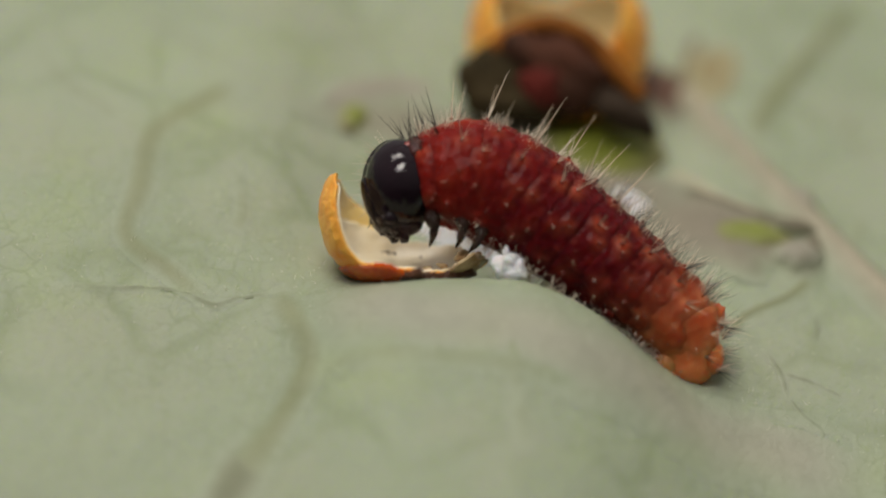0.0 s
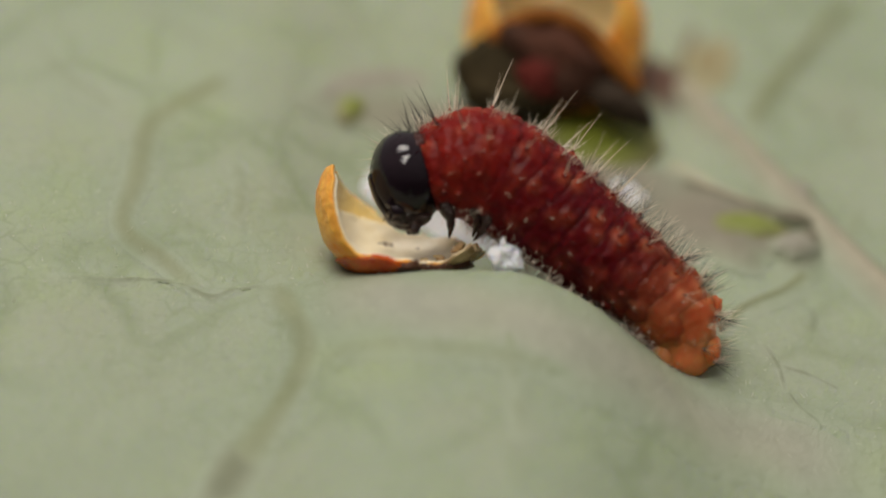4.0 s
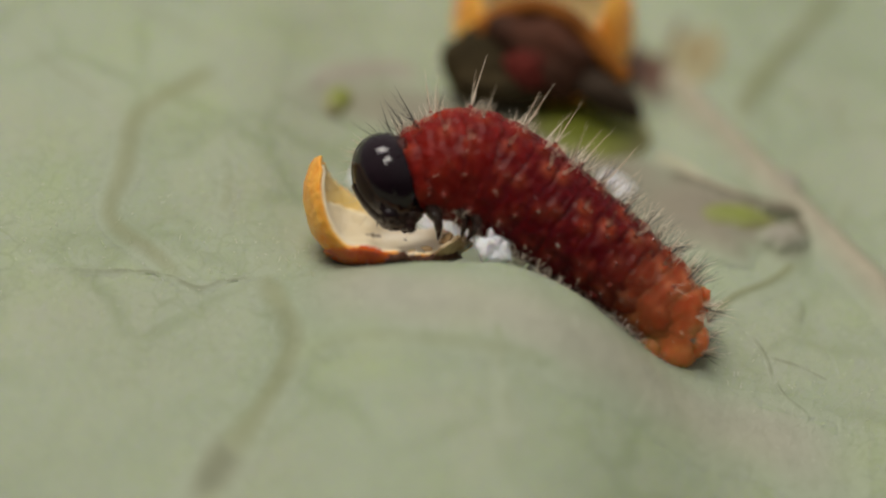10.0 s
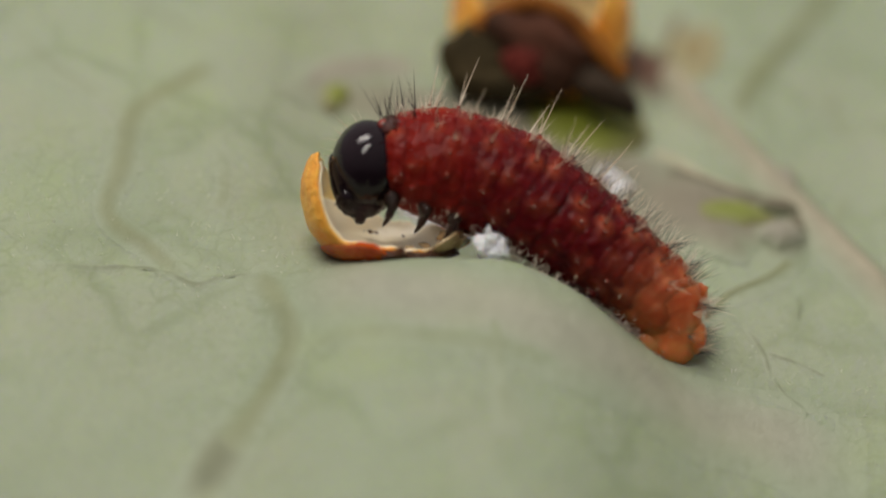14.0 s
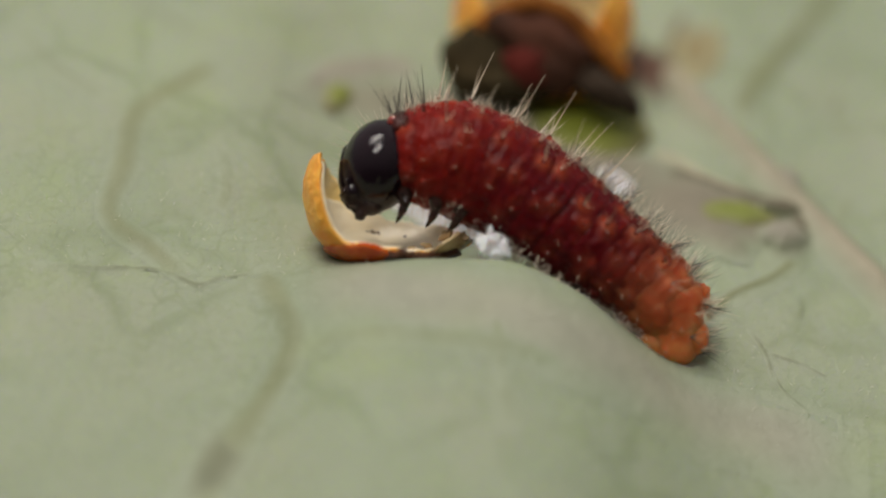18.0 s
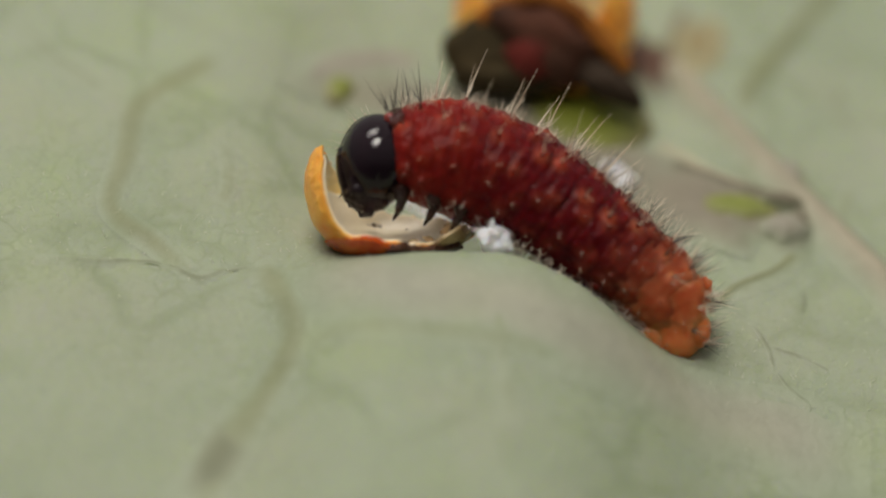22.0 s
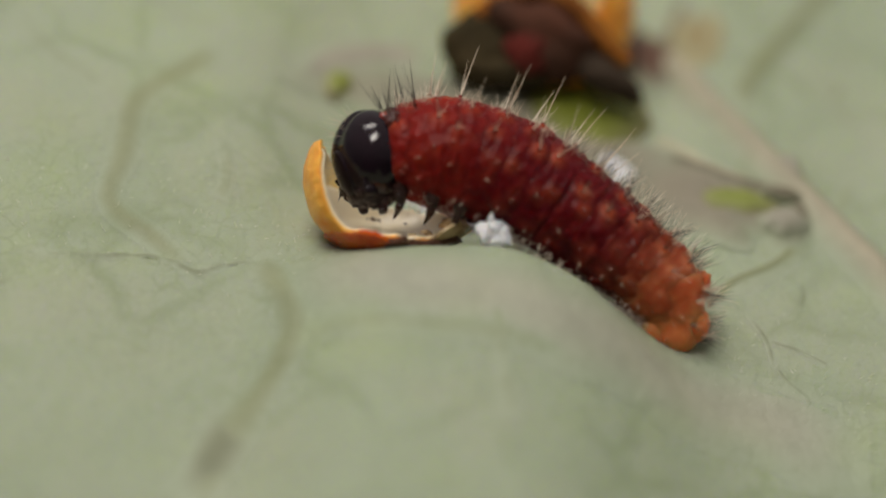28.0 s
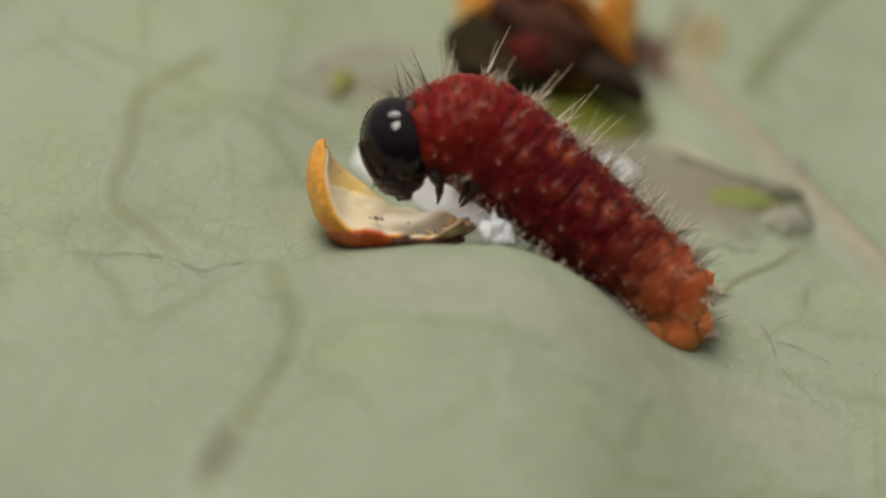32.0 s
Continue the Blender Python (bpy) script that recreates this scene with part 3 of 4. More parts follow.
def eggshell(centre, r, table, seed, label, lining=M_LINING, text="cream inner lining", film=M_FILM, longer=1.24, tall=0.83):
    root = new("eggshell")
    root.location = Vector(centre) * MM
    rim = edge(table, 5.0, seed)
    wall_patch("outer_wall", r, rim, lambda ph: 1.0, (0, 360), M_SHELL, root, "orange outer shell wall", seed=seed, longer=longer, tall=tall)
    wall_patch("inner_film", r - 0.024, lambda ph: rim(ph) - 1.2, lambda ph: 1.0, (0, 360), film, root, "thin yellowish inner film", wall=0.014, seed=seed, longer=longer, tall=tall)
    low = edge(((0, 60), (60, 64), (100, 70), (150, 84), (180, 106), (200, 116), (240, 110), (360, 60)), 5.0, seed + 3)
    wall_patch("inner_lining", r - 0.040, lambda ph: min(rim(ph) - 1.4, low(ph)), lambda ph: 1.0, (0, 360), lining, root, text, wall=0.018, seed=seed, longer=longer, tall=tall)
    return tagged(root, label, "eggshell", group="eggshells on the leaf")


EGG = (-0.360, 0.22, 0.34)
egg = eggshell(EGG, 0.75, [(0, 39), (30, 50), (60, 57), (90, 63), (120, 95), (150, 117), (172, 121), (198, 120), (210, 111), (218, 90), (225, 62), (232, 44), (256, 36),
                           (290, 24), (330, 26), (360, 38)], 1.3, "half-eaten orange eggshell with cream lining on the leaf")
wall_patch("glue_base", 0.782, edge([(0, 36), (180, 34), (215, 38), (232, 42), (262, 37), (276, 30), (360, 36)], 3.0, 4.0), lambda ph: 4.0, (165, 284), M_GLUE, egg, "glossy red-orange glued base", 0.05, 50, 14)
wall_patch("brown_crust", 0.80, edge([(0, 30), (180, 30), (268, 29), (285, 32), (300, 33), (330, 31), (360, 30)], 9.0, 6.0), lambda ph: 4.0, (268, 372), M_BROWN, egg, "dark brown crust along the base", 0.06, 50, 14)
wall_patch("amber_flake", 0.755, edge([(0, 46), (300, 32), (322, 50), (350, 44), (360, 46)], 8.0, 2.0), lambda ph: 24.0, (310, 358), M_FLAKE, egg, "translucent amber flake of shell", 0.02, 24, 12, 2.0)
for x, z, sx, sz, turn in ((0.52, -0.40, 0.07, 0.035, -40), (0.66, -0.44, 0.04, 0.07, 15), (0.36, -0.49, 0.05, 0.025, 10), (0.22, -0.51, 0.04, 0.02, -15)):
    bm = bmesh.new()
    blob(bm, (x, -0.20, z), (sx, 0.06, sz), (12, turn, 8), 9, 0.6, 5.0)
    part("shell_crumb", bm, M_FLAKE, egg, "amber crumb of chewed shell")
for x, z, s in ((-0.13, -0.37, 0.022), (-0.08, -0.38, 0.015), (-0.18, -0.365, 0.010), (0.16, -0.41, 0.012)):
    bm = bmesh.new()
    blob(bm, (x, 0.68 * math.sqrt(max(0.02, 1 - (x / 0.68) ** 2 - (z / 0.56) ** 2)), z), (s * 1.3, s, s * 0.7), (0, 30, 0), 8, 0.5, 8.0)
    part("crumb", bm, M_CRUMB, egg, "tiny brown crumb")

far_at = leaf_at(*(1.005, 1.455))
FAR = (far_at.x + 0.0, far_at.y - 0.15, far_at.z + 0.47)
far_egg = eggshell(FAR, 0.83, [(0, 125), (45, 122), (90, 118), (135, 122), (180, 128), (214, 126), (224, 100), (240, 66), (270, 50), (300, 66), (316, 100), (326, 124), (360, 125)], 7.1,
                   "hatched orange eggshell behind dark residue", M_TAN, "tan inner lining", M_TAN, 1.04, 1.0)
residue = new("egg_residue")
residue.location = (far_at - Vector((0, 0.75, 0))) * MM
tagged(residue, "dark red-brown shrivelled residue below the hatched egg", "residue")
for name, at, size, turn, material, text in (
        ("dome", (0.0, 0.05, 0.12), (0.60, 0.36, 0.36), 31, M_DARK, "dark brown dome"),
        ("dark_lobe", (0.55, 0.0, -0.25), (0.40, 0.22, 0.16), 36, M_BLACK, "blackish end lobe"),
        ("olive_lobe", (-0.62, 0.05, 0.02), (0.34, 0.26, 0.34), -30, M_OLIVE, "dark olive lobe"),
        ("olive_foot", (-0.40, 0.0, -0.20), (0.48, 0.26, 0.20), 4, M_OLIVE, "dark olive foot"),
        ("red_patch", (-0.16, -0.20, -0.02), (0.22, 0.13, 0.20), 30, M_RED, "dull red patch")):
    bm = bmesh.new()
    blob(bm, at, size, (0, turn, 0), 28, 0.25, 1.6)
    part(name, bm, material, residue, text)
bm = bmesh.new()
arch = spline([(-0.60, 0.05, 0.30), (-0.40, -0.05, 0.46), (-0.08, -0.12, 0.53), (0.26, -0.12, 0.40), (0.52, -0.10, 0.12), (0.74, -0.02, -0.12)], 28)
for p, q in zip(arch, arch[1:]):
    limb(bm, p, q + (q - p) * 0.6, 0.10, 0.10, 8)
part("arch_rim", bm, M_ARCH, residue, "orange-brown arched rim")

# ---------------------------------------------------------------- the caterpillar
SPINE = [((-0.080, 0.625), 0.44), ((0.110, 0.645), 0.50), ((0.330, 0.615), 0.525), ((0.565, 0.515), 0.53), ((0.795, 0.370), 0.53), ((1.020, 0.195), 0.525), ((1.240, 0.010), 0.515),
         ((1.450, -0.165), 0.505), ((1.655, -0.340), 0.49), ((1.845, -0.505), 0.465), ((2.020, -0.665), 0.43), ((2.135, -0.825), 0.35), ((2.155, -1.020), 0.27)]
HEAD0 = (-0.455, 0.555)
BODY_Y = 0.12


def spine_pose(k, dx=0.0, dz=0.0, lean=0.0):
    """Pose of body ring k when the head is off its first place by dx, dz."""
    def place(i):
        if i < 0:
            x, z = HEAD0
            f = 1.0
        else:
            (x, z), r = SPINE[min(i, len(SPINE) - 1)]
            f = max(0.0, 1 - (i + 0.6) / 7.5)
            f = f * f * (3 - 2 * f)
        arch = 0.6 * dx * math.exp(-((i - 2.0) / 1.7) ** 2) if i >= 0 else 0.0
        return Vector((x + dx * f, BODY_Y, z + dz * f + arch))
    a, b, c = place(k - 1), place(k), place(min(k + 1, len(SPINE) - 1))
    if k == 0:
        a = b - (c - b)
    way = c - a
    turn = math.degrees(math.atan2(-way.z, way.x))
    return pose(b.x * MM, b.y * MM, b.z * MM, 0, turn + lean * max(0.0, 1 - k / 3.0), 0)


caterpillar = new("caterpillar")
tagged(caterpillar, "bristly maroon caterpillar with black head and amber tail on leaf", "caterpillar")


# how far the belly bulges on rings that arch over the leaf
FLAT = {1: 0.97, 2: 1.00, 3: 1.00, 4: 0.96, 5: 0.92, 6: 0.86, 7: 0.80, 8: 0.72, 9: 0.68, 10: 0.74, 11: 0.84}


KNOBS = (90, 62, 118, 36, 144, 12, 168, -12, 192, -34, 214)


def ring_segment(k):
    """One body ring: skin swollen into knobs, warts, bristles and legs, in its own space: x to the tail, z to the back."""
    r = SPINE[k][1]
    half = 0.235 if k < 4 else 0.22
    before, after = SPINE[max(0, k - 1)], SPINE[min(k + 1, len(SPINE) - 1)]
    slope = (after[1] - before[1]) / (Vector(after[0]) - Vector(before[0])).length if k > 0 else 0.0
    skin, wart_skin = body_material(k), body_material(k, True)
    rnd = random.Random(40 + k)
    spots = [(ang + rnd.uniform(-10, 10), rnd.uniform(-0.38, 0.38), rnd.uniform(0.4, 1.3)) for ang in KNOBS]
    nu, nv = 72, 18
    rows, tint = [], []
    for i in range(nv + 1):
        s = -1 + 2 * i / nv
        rr = (r + slope * half * s) * (1 - (0.08 if k < 3 else 0.09 if k < 9 else 0.10) * abs(s) ** 3.6 + 0.009 * math.cos(s * 14.0 + k))
        long = half
        if k == 0 and s < 0:
            rr = r * (1 - 0.40 * s * s)
            long = 0.245
        if k == len(SPINE) - 1:
            rr = (r + slope * half * min(0.0, s)) * math.sqrt(max(0.02, 1 - max(0, s) ** 2)) * (1 - 0.22 * max(0.0, -s) ** 3)
        row, mid = [], []
        for j in range(nu):
            t = 2 * math.pi * j / nu
            c, d = math.cos(t), math.sin(t)
            ang = math.degrees(math.atan2(d, -c))
            knob = sum(w * math.exp(-(((ang - a + 180) % 360 - 180) / 7.0) ** 2 - ((s - at) / 0.30) ** 2) for a, at, w in spots)
            lump = 0.975 + (0.040 if k < 9 else 0.022) * knob + wob((c * 2 + k, d * 2, s), 1.5, 0.04) + wob((c * 2 + k, d * 2, s * 0.8), 4.0, 0.022 if k < 10 else 0.012) + wob((c * 2 + k, d * 2, s * 0.8), 7.0, 0.010 if k < 10 else 0.004)
            flat = 1.0 - (1 - FLAT.get(k, 0.90)) * min(1.0, max(0.0, -d / 0.5))
            row.append((s * long, c * rr * 0.95 * lump, d * rr * flat * lump))
            mid.append(min(1.0, knob) * (1.0 if d > 0.4 else 0.5 if d > -0.2 else 0.3))
        rows.append(row)
        tint.append(mid)
    for end, row in ((0, rows[0]), (-1, rows[-1])):
        hub = sum((Vector(p) for p in row), Vector()) / nu
        cap = [tuple(hub)] * nu
        rows.insert(0, cap) if end == 0 else rows.append(cap)
        tint.insert(0, [0.0] * nu) if end == 0 else tint.append([0.0] * nu)
    seg = from_grid("body_ring", rows, skin, caterpillar, closed=True, mid=tint)
    seg.matrix_basis = spine_pose(k)
    small = 1.0 if k < 9 else 0.8
    pale, dark = bmesh.new(), bmesh.new()
    for ang, at, w in spots:
        t = radians(ang)
        out = Vector((rnd.uniform(-0.15, 0.15), -math.cos(t), math.sin(t))).normalized()
        flat = 1.0 - (1 - FLAT.get(k, 0.90)) * min(1.0, max(0.0, -math.sin(t) / 0.5))
        base = Vector((at * half, -math.cos(t) * r * 0.965, math.sin(t) * r * 1.015 * flat))
        size = rnd.uniform(0.012, 0.022) * small
        low = ang < 25 or ang > 155
        bm = bmesh.new()
        blob(bm, base, (size * 1.15, size, size), (0, 0, 0), 12)
        part("wart", bm, wart_skin, seg)
        for h in range(2 if low else (4 if k < 6 else 6)):
            spread = Vector((rnd.uniform(-0.7, 0.7), rnd.uniform(-0.6, 0.6), rnd.uniform(-0.4, 0.5)))
            if k == 0:
                spread.x -= 0.45
            if k > 8:
                spread.x += 0.35
            main = h == 0 and not low and k < 7
            way = (out + spread * (0.25 if main else 0.8)).normalized()
            long = rnd.uniform(0.04, 0.09) if low else (rnd.uniform(0.34, 0.50) if 50 < ang < 130 else rnd.uniform(0.18, 0.28)) if main else rnd.uniform(0.11, 0.24) * (1.0 if k < 6 else 1.25)
            root = base + out * size * 0.7
            black = k == 0 or (k == 1 and h == 1) or (rnd.random() < (0.25 if k < 6 else 0.65))
            if main:
                bm = bmesh.new()
                hair(bm, root, root + way * long, 0.0068 if k else 0.0072, rnd.uniform(-0.05, 0.05), 5)
                part("bristle", bm, M_DARK_HAIR if k == 0 else M_PALE_HAIR, seg, "long stiff black bristle" if k == 0 else "long stiff pale bristle")
            else:
                hair(dark if black else pale, root, root + way * long, rnd.uniform(0.0025, 0.0035) if low else rnd.uniform(0.0036, 0.0056), rnd.uniform(-0.1, 0.1), 3)
    for h in range(110 if k < 5 else 200):
        t = radians(rnd.uniform(-130, -50) if h % 3 == 0 else rnd.uniform(58, 150))
        out = Vector((rnd.uniform(-0.5, 0.5), -math.cos(t), math.sin(t))).normalized()
        root = Vector((rnd.uniform(-0.12, 0.12), -math.cos(t) * r * 0.93, math.sin(t) * r * (0.95 if t > 0 else 0.86)))
        hair(dark if k >= 5 and h % 3 == 1 else pale, root, root + out * rnd.uniform(0.05, 0.17 if k < 5 else 0.30), 0.0026, rnd.uniform(-0.2, 0.2), 3, 3)
    grains = bmesh.new()
    for h in range(8):
        t = radians(rnd.uniform(-50, 230))
        flat = 1.0 - (1 - FLAT.get(k, 0.90)) * min(1.0, max(0.0, -math.sin(t) / 0.5))
        at = Vector((rnd.uniform(-0.13, 0.13), -math.cos(t) * r * 0.95 * 0.985, math.sin(t) * r * 0.985 * flat))
        blob(grains, at, (rnd.uniform(0.006, 0.011),) * 3, (0, 0, 0), 8)
    if k > 2:
        fuzz = bmesh.new()
        for h in range(44):
            t = radians(rnd.uniform(-105, -55))
            out = Vector((rnd.uniform(-0.7, 0.7), -math.cos(t) - 0.2, math.sin(t) * 0.8)).normalized()
            root = Vector((rnd.uniform(-0.15, 0.15), -math.cos(t) * r * 0.90, math.sin(t) * r * 0.93 * FLAT.get(k, 0.90)))
            hair(fuzz, root, root + out * rnd.uniform(0.05, 0.17), 0.0034, rnd.uniform(-0.3, 0.3), 3, 3)
        tagged(part("belly_fuzz", fuzz, M_BELLY, seg, "short whitish belly hairs"), kind="stuff")
    tagged(part("skin_granulation", grains, wart_skin, seg, "tiny wet glistening grains of the skin"), kind="stuff")
    tagged(part("pale_bristle_coat", pale, M_PALE_HAIR, seg, "fine golden bristles"), kind="stuff")
    tagged(part("dark_bristle_coat", dark, M_DARK_HAIR, seg, "stiff black bristles"), kind="stuff")
    if k == 0:
        bm = bmesh.new()
        blob(bm, (-0.12, 0, r * 0.60), (0.13, 0.30, 0.13), (0, -28, 0), 24, 0.15, 4.0)
        part("neck_shield", bm, M_SHIELD, seg, "dark glossy shield behind the head")
        crest_hair = bmesh.new()
        for h in range(16):
            root = Vector((rnd.uniform(-0.24, -0.04), rnd.uniform(-0.22, 0.16), r * rnd.uniform(0.74, 0.92)))
            way = Vector((rnd.uniform(-0.75, 0.1), rnd.uniform(-0.35, 0.25), 1.0)).normalized()
            hair(crest_hair, root, root + way * rnd.uniform(0.15, 0.38), rnd.uniform(0.004, 0.006), rnd.uniform(-0.08, 0.08), 3)
        tagged(part("neck_bristle_tuft", crest_hair, M_DARK_HAIR, seg, "stiff black neck bristles"), kind="stuff")
        for side in (-1, 1):
            bm = bmesh.new()
            blob(bm, (-0.20, side * 0.17, r * 0.66), (0.055, 0.055, 0.06), (0, 0, 0), 12, 0.2, 6.0)
            part("neck_knob", bm, wart_skin, seg, "glossy knob behind the head")
    if k < 3:
        for side in (-1, 1):
            bm = bmesh.new()
            a = Vector(((-0.05, 0.07, 0.13)[k], side * r * 0.50, -r * 0.66))
            b = a + Vector((0.01, side * 0.05, -0.14))
            c = b + Vector((-0.03, side * -0.03, -0.10))
            d = c + Vector((-0.03, -side * 0.03, -0.06))
            for p, q, w1, w2 in ((a, b, 0.092, 0.050), (b, c, 0.044, 0.026), (c, d, 0.024, 0.004)):
                limb(bm, p, q + (q - p) * 0.15, w1, w2)
            part("leg", bm, M_LEG, seg, "glossy black jointed leg")
    elif k in (6, 7, 8, 12):
        for side in (-1, 1):
            bm = bmesh.new()
            a = Vector((0, side * r * 0.40, -r * 0.44))
            b = a + Vector((0, side * 0.03, -0.07 if k < 12 else 0.0))
            limb(bm, a, b, 0.11, 0.08)
            blob(bm, b, (0.08, 0.07, 0.045), (0, 0, 0), 12, 0.2, 6.0)
            part("proleg", bm, skin, seg, "stubby fleshy proleg")
    if k == 11:
        for at, size in (((-0.13, -0.02, 0.33), (0.10, 0.13, 0.11)), ((-0.16, 0.16, 0.30), (0.09, 0.09, 0.10))):
            bm = bmesh.new()
            blob(bm, at, size, (0, -30, 0), 16, 0.3, 5.0)
            part("tail_knob", bm, skin, seg, "orange bristly knob above the tail")
    if k == 12:
        for at, size in (((0.00, -0.11, -0.17), (0.17, 0.13, 0.13)), ((-0.06, 0.12, -0.18), (0.15, 0.13, 0.13)), ((-0.03, 0.0, 0.22), (0.16, 0.20, 0.12))):
            bm = bmesh.new()
            blob(bm, at, size, (0, 20, 0), 24, 0.06, 2.0)
            part("tail_lobe", bm, skin, seg, "pale amber tail lobe")
    return seg


rings = [ring_segment(k) for k in range(len(SPINE))]


def build_head():
    """Head capsule in its own space: z to the crown, -x to the face."""
    bm = bmesh.new()
    nu, nv = 48, 36
    rows = []
    for i in range(nv + 1):
        th = math.pi * i / nv
        z = -math.cos(th)
        row = []
        for j in range(nu):
            t = 2 * math.pi * j / nu
            c, d = math.cos(t), math.sin(t)
            rr = math.sin(th)
            narrow = 1 - 0.10 * max(0, -z) ** 1.5
            x = c * rr * 0.332 * narrow + 0.072
            y = d * rr * 0.415 * narrow
            zz = z * 0.43 - 0.005
            groove = math.exp(-(y / 0.035) ** 2) * 0.05
            x += groove * (0.7 if c < 0 else 0.2) * rr
            zz -= groove * max(0, z) * 0.9
            row.append(bm.verts.new((x, y, zz)))
        rows.append(row)
    for i in range(nv):
        for j in range(nu):
            bm.faces.new((rows[i][j], rows[i][(j + 1) % nu], rows[i + 1][(j + 1) % nu], rows[i + 1][j]))
    bmesh.ops.remove_doubles(bm, verts=bm.verts, dist=0.001)
    head = part("head", bm, M_HEAD, caterpillar, "glossy black rounded head capsule")
    for side in (-1, 1):
        bm = bmesh.new()
        blob(bm, (-0.03, side * 0.14, -0.31), (0.16, 0.11, 0.11), (0, 20, 0), 18, 0.25, 5.0)
        blob(bm, (0.10, side * 0.15, -0.35), (0.11, 0.10, 0.09), (0, 0, 0), 14, 0.3, 5.0)
        blob(bm, (-0.07, side * 0.09, -0.38), (0.07, 0.06, 0.06), (0, 20, 0), 12, 0.2, 5.0)
        part("mandible", bm, M_MOUTH, head, "dark brown mandible")
        bm = bmesh.new()
        limb(bm, Vector((-0.13, side * 0.20, -0.25)), Vector((-0.17, side * 0.21, -0.32)), 0.035, 0.022)
        hair(bm, (-0.165, side * 0.21, -0.31), (-0.20, side * 0.22, -0.36), 0.008)
        part("antenna", bm, M_MOUTH, head, "short dark antenna")
        bm = bmesh.new()
        limb(bm, Vector((0.0, side * 0.12, -0.38)), Vector((-0.03, side * 0.13, -0.46)), 0.055, 0.035)
        part("palp", bm, M_MOUTH, head, "dark mouth palp")
        for e in range(6):
            t = radians(200 + e * 32)
            bm = bmesh.new()
            blob(bm, (-0.115 + 0.045 * math.cos(t), side * (0.275 - 0.01 * e), -0.17 + 0.06 * math.sin(t)), (0.020, 0.022, 0.020), (0, 0, 0), 8)
            part("eyelet", bm, M_HEAD, head)
        bm = bmesh.new()
        limb(bm, Vector((0.07, side * 0.16, -0.36)), Vector((0.04, side * 0.18, -0.45)), 0.070, 0.060)
        blob(bm, (0.03, side * 0.19, -0.46), (0.050, 0.045, 0.050), (0, 0, 0), 12, 0.2, 6.0)
        part("maxilla", bm, M_MOUTH, head, "dark jointed maxilla")
        bm = bmesh.new()
        blob(bm, (-0.09, side * 0.235, -0.27), (0.075, 0.055, 0.06), (0, 25, 0), 14, 0.2, 6.0)
        part("cheek", bm, M_HEAD, head, "glossy swollen cheek")
    bm = bmesh.new()
    blob(bm, (-0.205, 0, -0.12), (0.055, 0.15, 0.22), (0, -12, 0), 18, 0.06, 4.0)
    part("front_plate", bm, M_HEAD, head, "flat triangular front plate")
    bm = bmesh.new()
    blob(bm, (-0.12, 0, -0.32), (0.07, 0.12, 0.08), (0, 15, 0), 14, 0.15, 5.0)
    part("labrum", bm, M_MOUTH, head, "dark brown upper lip")
    bm = bmesh.new()
    rnd = random.Random(5)
    for h in range(34):
        t, p = rnd.uniform(-0.6, 1.2), rnd.uniform(-0.15, 1.25)
        n = Vector((-math.cos(t) * math.cos(p), math.cos(t) * math.sin(p), math.sin(t)))
        root = Vector((n.x * 0.31 + 0.07, n.y * 0.40, n.z * 0.39 + 0.03))
        way = (n + Vector((-0.5, 0, rnd.uniform(-0.3, 0.5)))).normalized()
        hair(bm, root, root + way * rnd.uniform(0.08, 0.20), 0.003, 0.05, 3)
    part("head_bristle_fringe", bm, M_PALE_HAIR, head, "short pale bristles")
    return head


head = build_head()

# ---------------------------------------------------------------- leaf hairs and specks
rnd = random.Random(11)
bm = bmesh.new()
for i in range(900):
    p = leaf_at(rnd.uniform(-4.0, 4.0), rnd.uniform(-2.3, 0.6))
    n = leaf_up(p)
    way = (n + Vector((rnd.uniform(-1, 1), rnd.uniform(-1, 1), rnd.uniform(-1, 1))) * 0.9).normalized()
    hair(bm, p, p + way * rnd.uniform(0.02, 0.06), 0.004, 0.1, 3, 2)
fuzz = part("leaf_fuzz", bm, M_TRICHOME)
tagged(fuzz, "sparse short whitish fuzz on the leaf", "leaf hairs", kind="stuff")

# added grains, coloured paler than the leaf to stand for sparkles of light
bm = bmesh.new()
for i in range(70):
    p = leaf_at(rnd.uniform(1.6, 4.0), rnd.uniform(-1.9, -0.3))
    g = rnd.uniform(0.004, 0.009)
    for v in bmesh.ops.create_icosphere(bm, subdivisions=1, radius=g)["verts"]:
        v.co += p
grains = part("leaf_sparkles", bm, M_GRAIN)
tagged(grains, "tiny pale grains added as sparkles on the leaf skin", "leaf grains", kind="stuff")

# ---------------------------------------------------------------- movement
# how far the face turns towards the camera, in degrees, over time
YAW_T = (0, 3, 5.5, 7.5, 9, 10.5, 11, 19, 22, 24, 29, 30.5, 32)
YAW_A = (14, 12, 0, 6, 14, 5, 0, 0, 8, 22, 28, 15, 10)
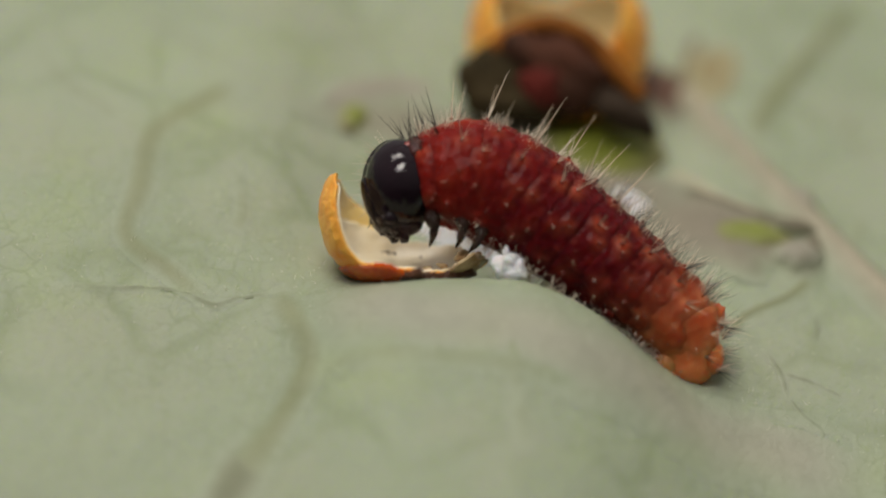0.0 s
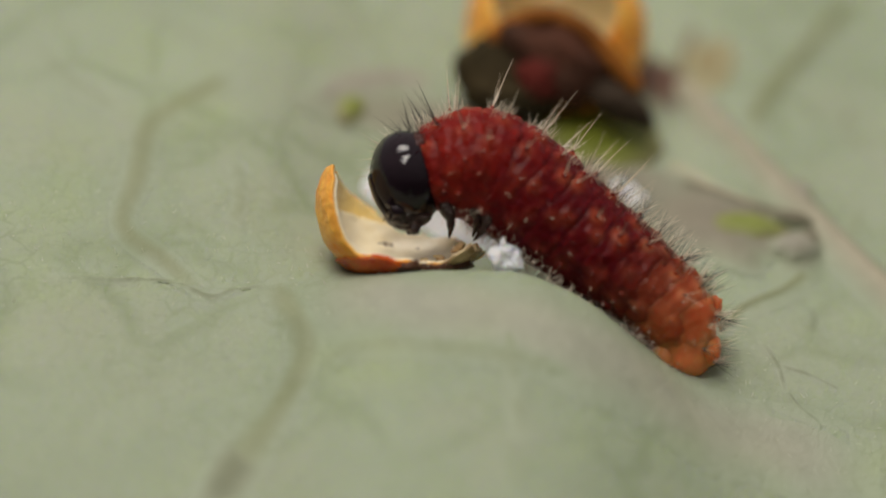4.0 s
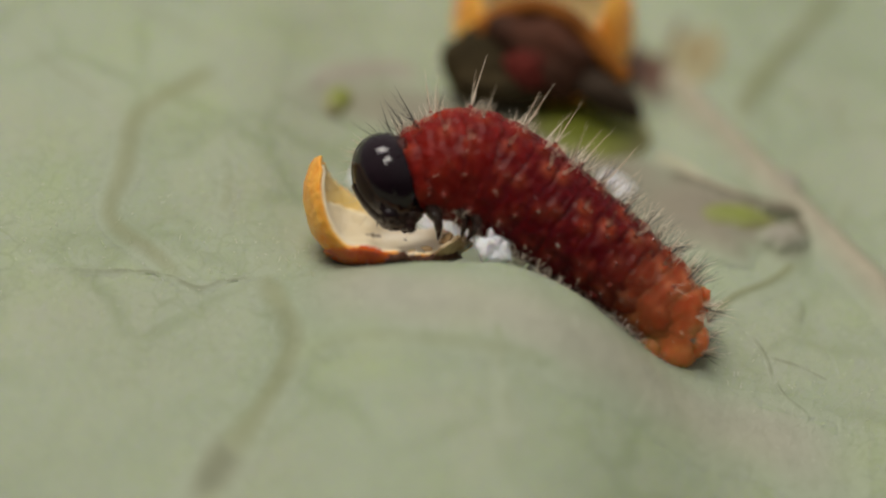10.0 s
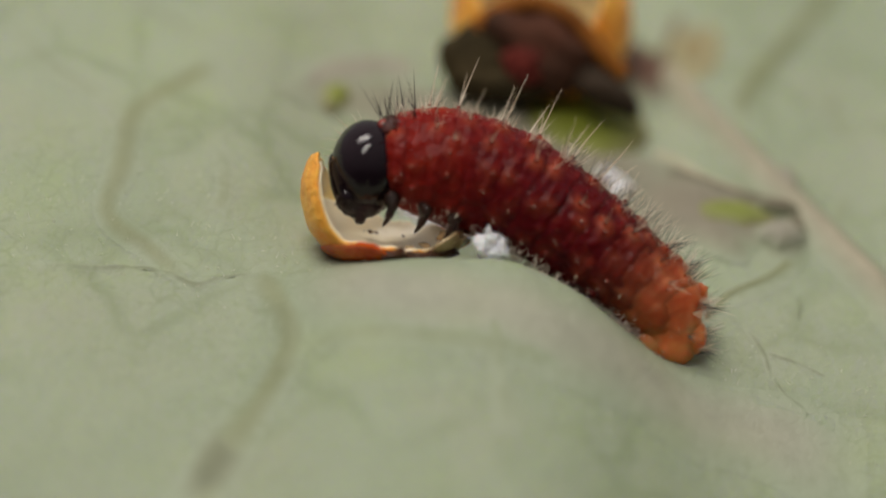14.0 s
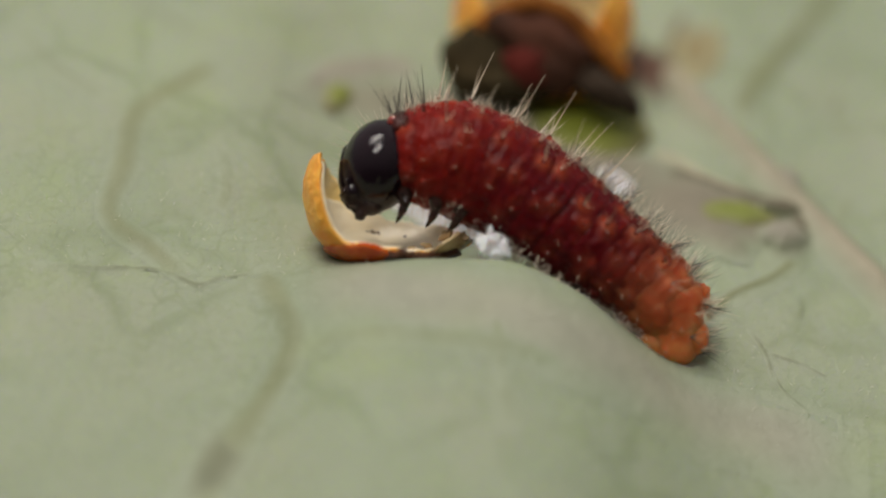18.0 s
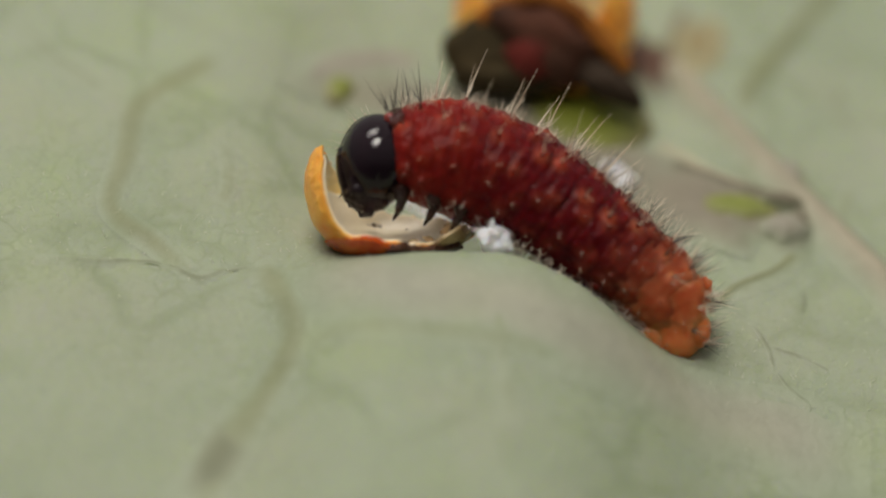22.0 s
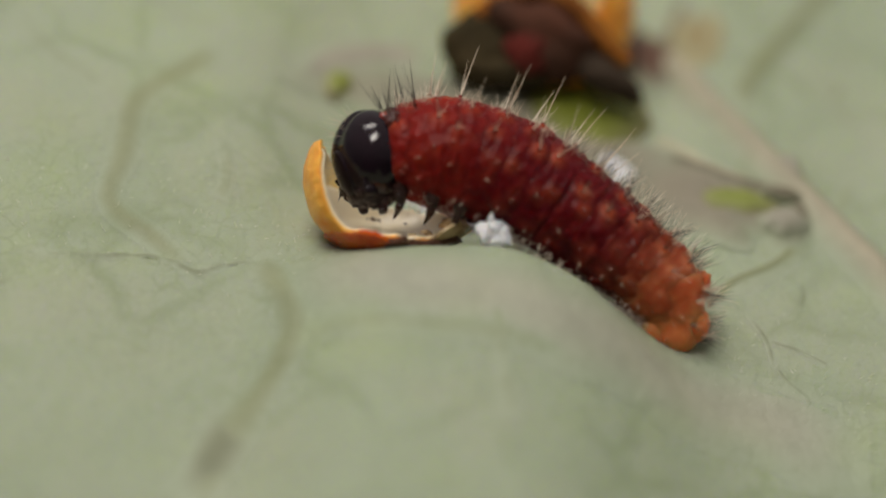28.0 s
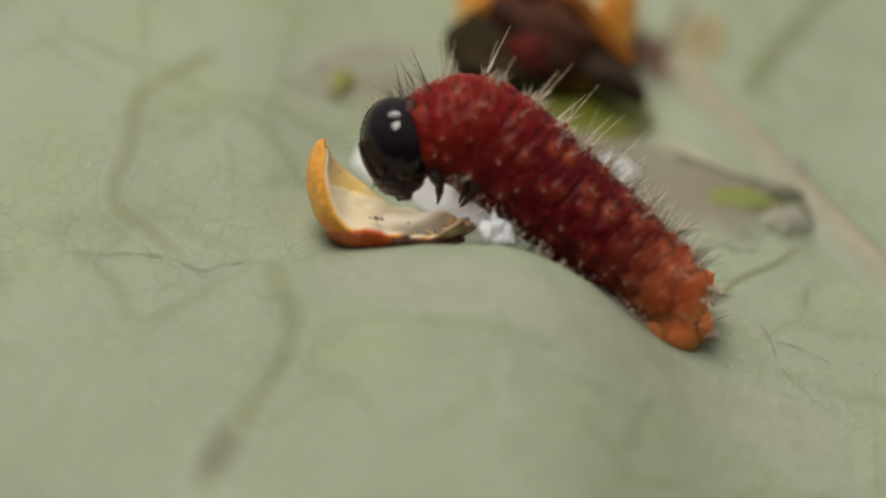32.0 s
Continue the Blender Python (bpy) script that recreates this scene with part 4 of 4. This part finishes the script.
# time, x and z of the head's middle, its lean in degrees
FIRST = [
    (0, -0.455, 0.555, -5),
    (0.5, -0.455, 0.567, -8),
    (1, -0.468, 0.594, -12),
    (1.5, -0.491, 0.555, -10),
    (2, -0.485, 0.509, -12),
    (2.5, -0.523, 0.514, -12),
    (3, -0.494, 0.530, -8),
    (3.5, -0.395, 0.557, -12),
    (5.5, -0.314, 0.453, 0),
    (6, -0.261, 0.428, 3),
    (6.5, -0.292, 0.457, 5),
    (7, -0.323, 0.468, 5),
    (7.5, -0.349, 0.434, -5),
    (8, -0.355, 0.459, -8),
    (8.5, -0.357, 0.465, -10),
]
SECOND = [
    (9, -0.434, 0.453, -18),
    (9.5, -0.397, 0.460, -25),
    (10, -0.396, 0.444, -25),
    (10.5, -0.382, 0.594, -15),
    (11, -0.438, 0.559, 8),
    (11.5, -0.441, 0.611, 20),
    (12, -0.449, 0.646, 25),
    (12.5, -0.467, 0.644, 25),
    (13, -0.503, 0.615, 22),
    (13.5, -0.553, 0.570, 5),
    (14, -0.583, 0.548, 3),
    (14.5, -0.566, 0.557, 8),
]
THIRD = [
    (16.5, -0.520, 0.531, 15),
    (17, -0.524, 0.534, 15),
    (17.5, -0.512, 0.527, 20),
    (18, -0.503, 0.577, 15),
    (18.5, -0.489, 0.551, 22),
    (19, -0.502, 0.509, 25),
    (19.5, -0.522, 0.490, 12),
    (20, -0.539, 0.499, 8),
    (20.5, -0.521, 0.527, 3),
    (21, -0.527, 0.554, 5),
    (21.5, -0.524, 0.551, 10),
    (22, -0.548, 0.547, 5),
    (22.5, -0.539, 0.534, 0),
    (23, -0.560, 0.551, -3),
    (23.5, -0.555, 0.538, -3),
    (24, -0.563, 0.539, -5),
]
FOURTH = [
    (24.5, -0.567, 0.523, -8),
    (25, -0.573, 0.551, -8),
    (25.5, -0.582, 0.540, -3),
    (27.5, -0.603, 0.523, -5),
    (28, -0.567, 0.515, -8),
    (28.5, -0.554, 0.485, -15),
    (29, -0.544, 0.458, -20),
    (29.5, -0.549, 0.505, -12),
    (30, -0.530, 0.526, -10),
    (30.5, -0.513, 0.526, -5),
    (31, -0.482, 0.540, -5),
    (31.5, -0.447, 0.596, -10),
    (32, -0.364, 0.615, -12),
]


def motions():
    table = FIRST + SECOND + THIRD + FOURTH
    walk(head, [(t, pose(x * MM, (BODY_Y - 0.02) * MM, z * MM, 0, a, float(np.interp(t, YAW_T, YAW_A)))) for t, x, z, a in table])
    for k in range(9):
        walk(rings[k], [(t, spine_pose(k, x - HEAD0[0], z - HEAD0[1], (a + 5) * 0.30)) for t, x, z, a in table])


motions()
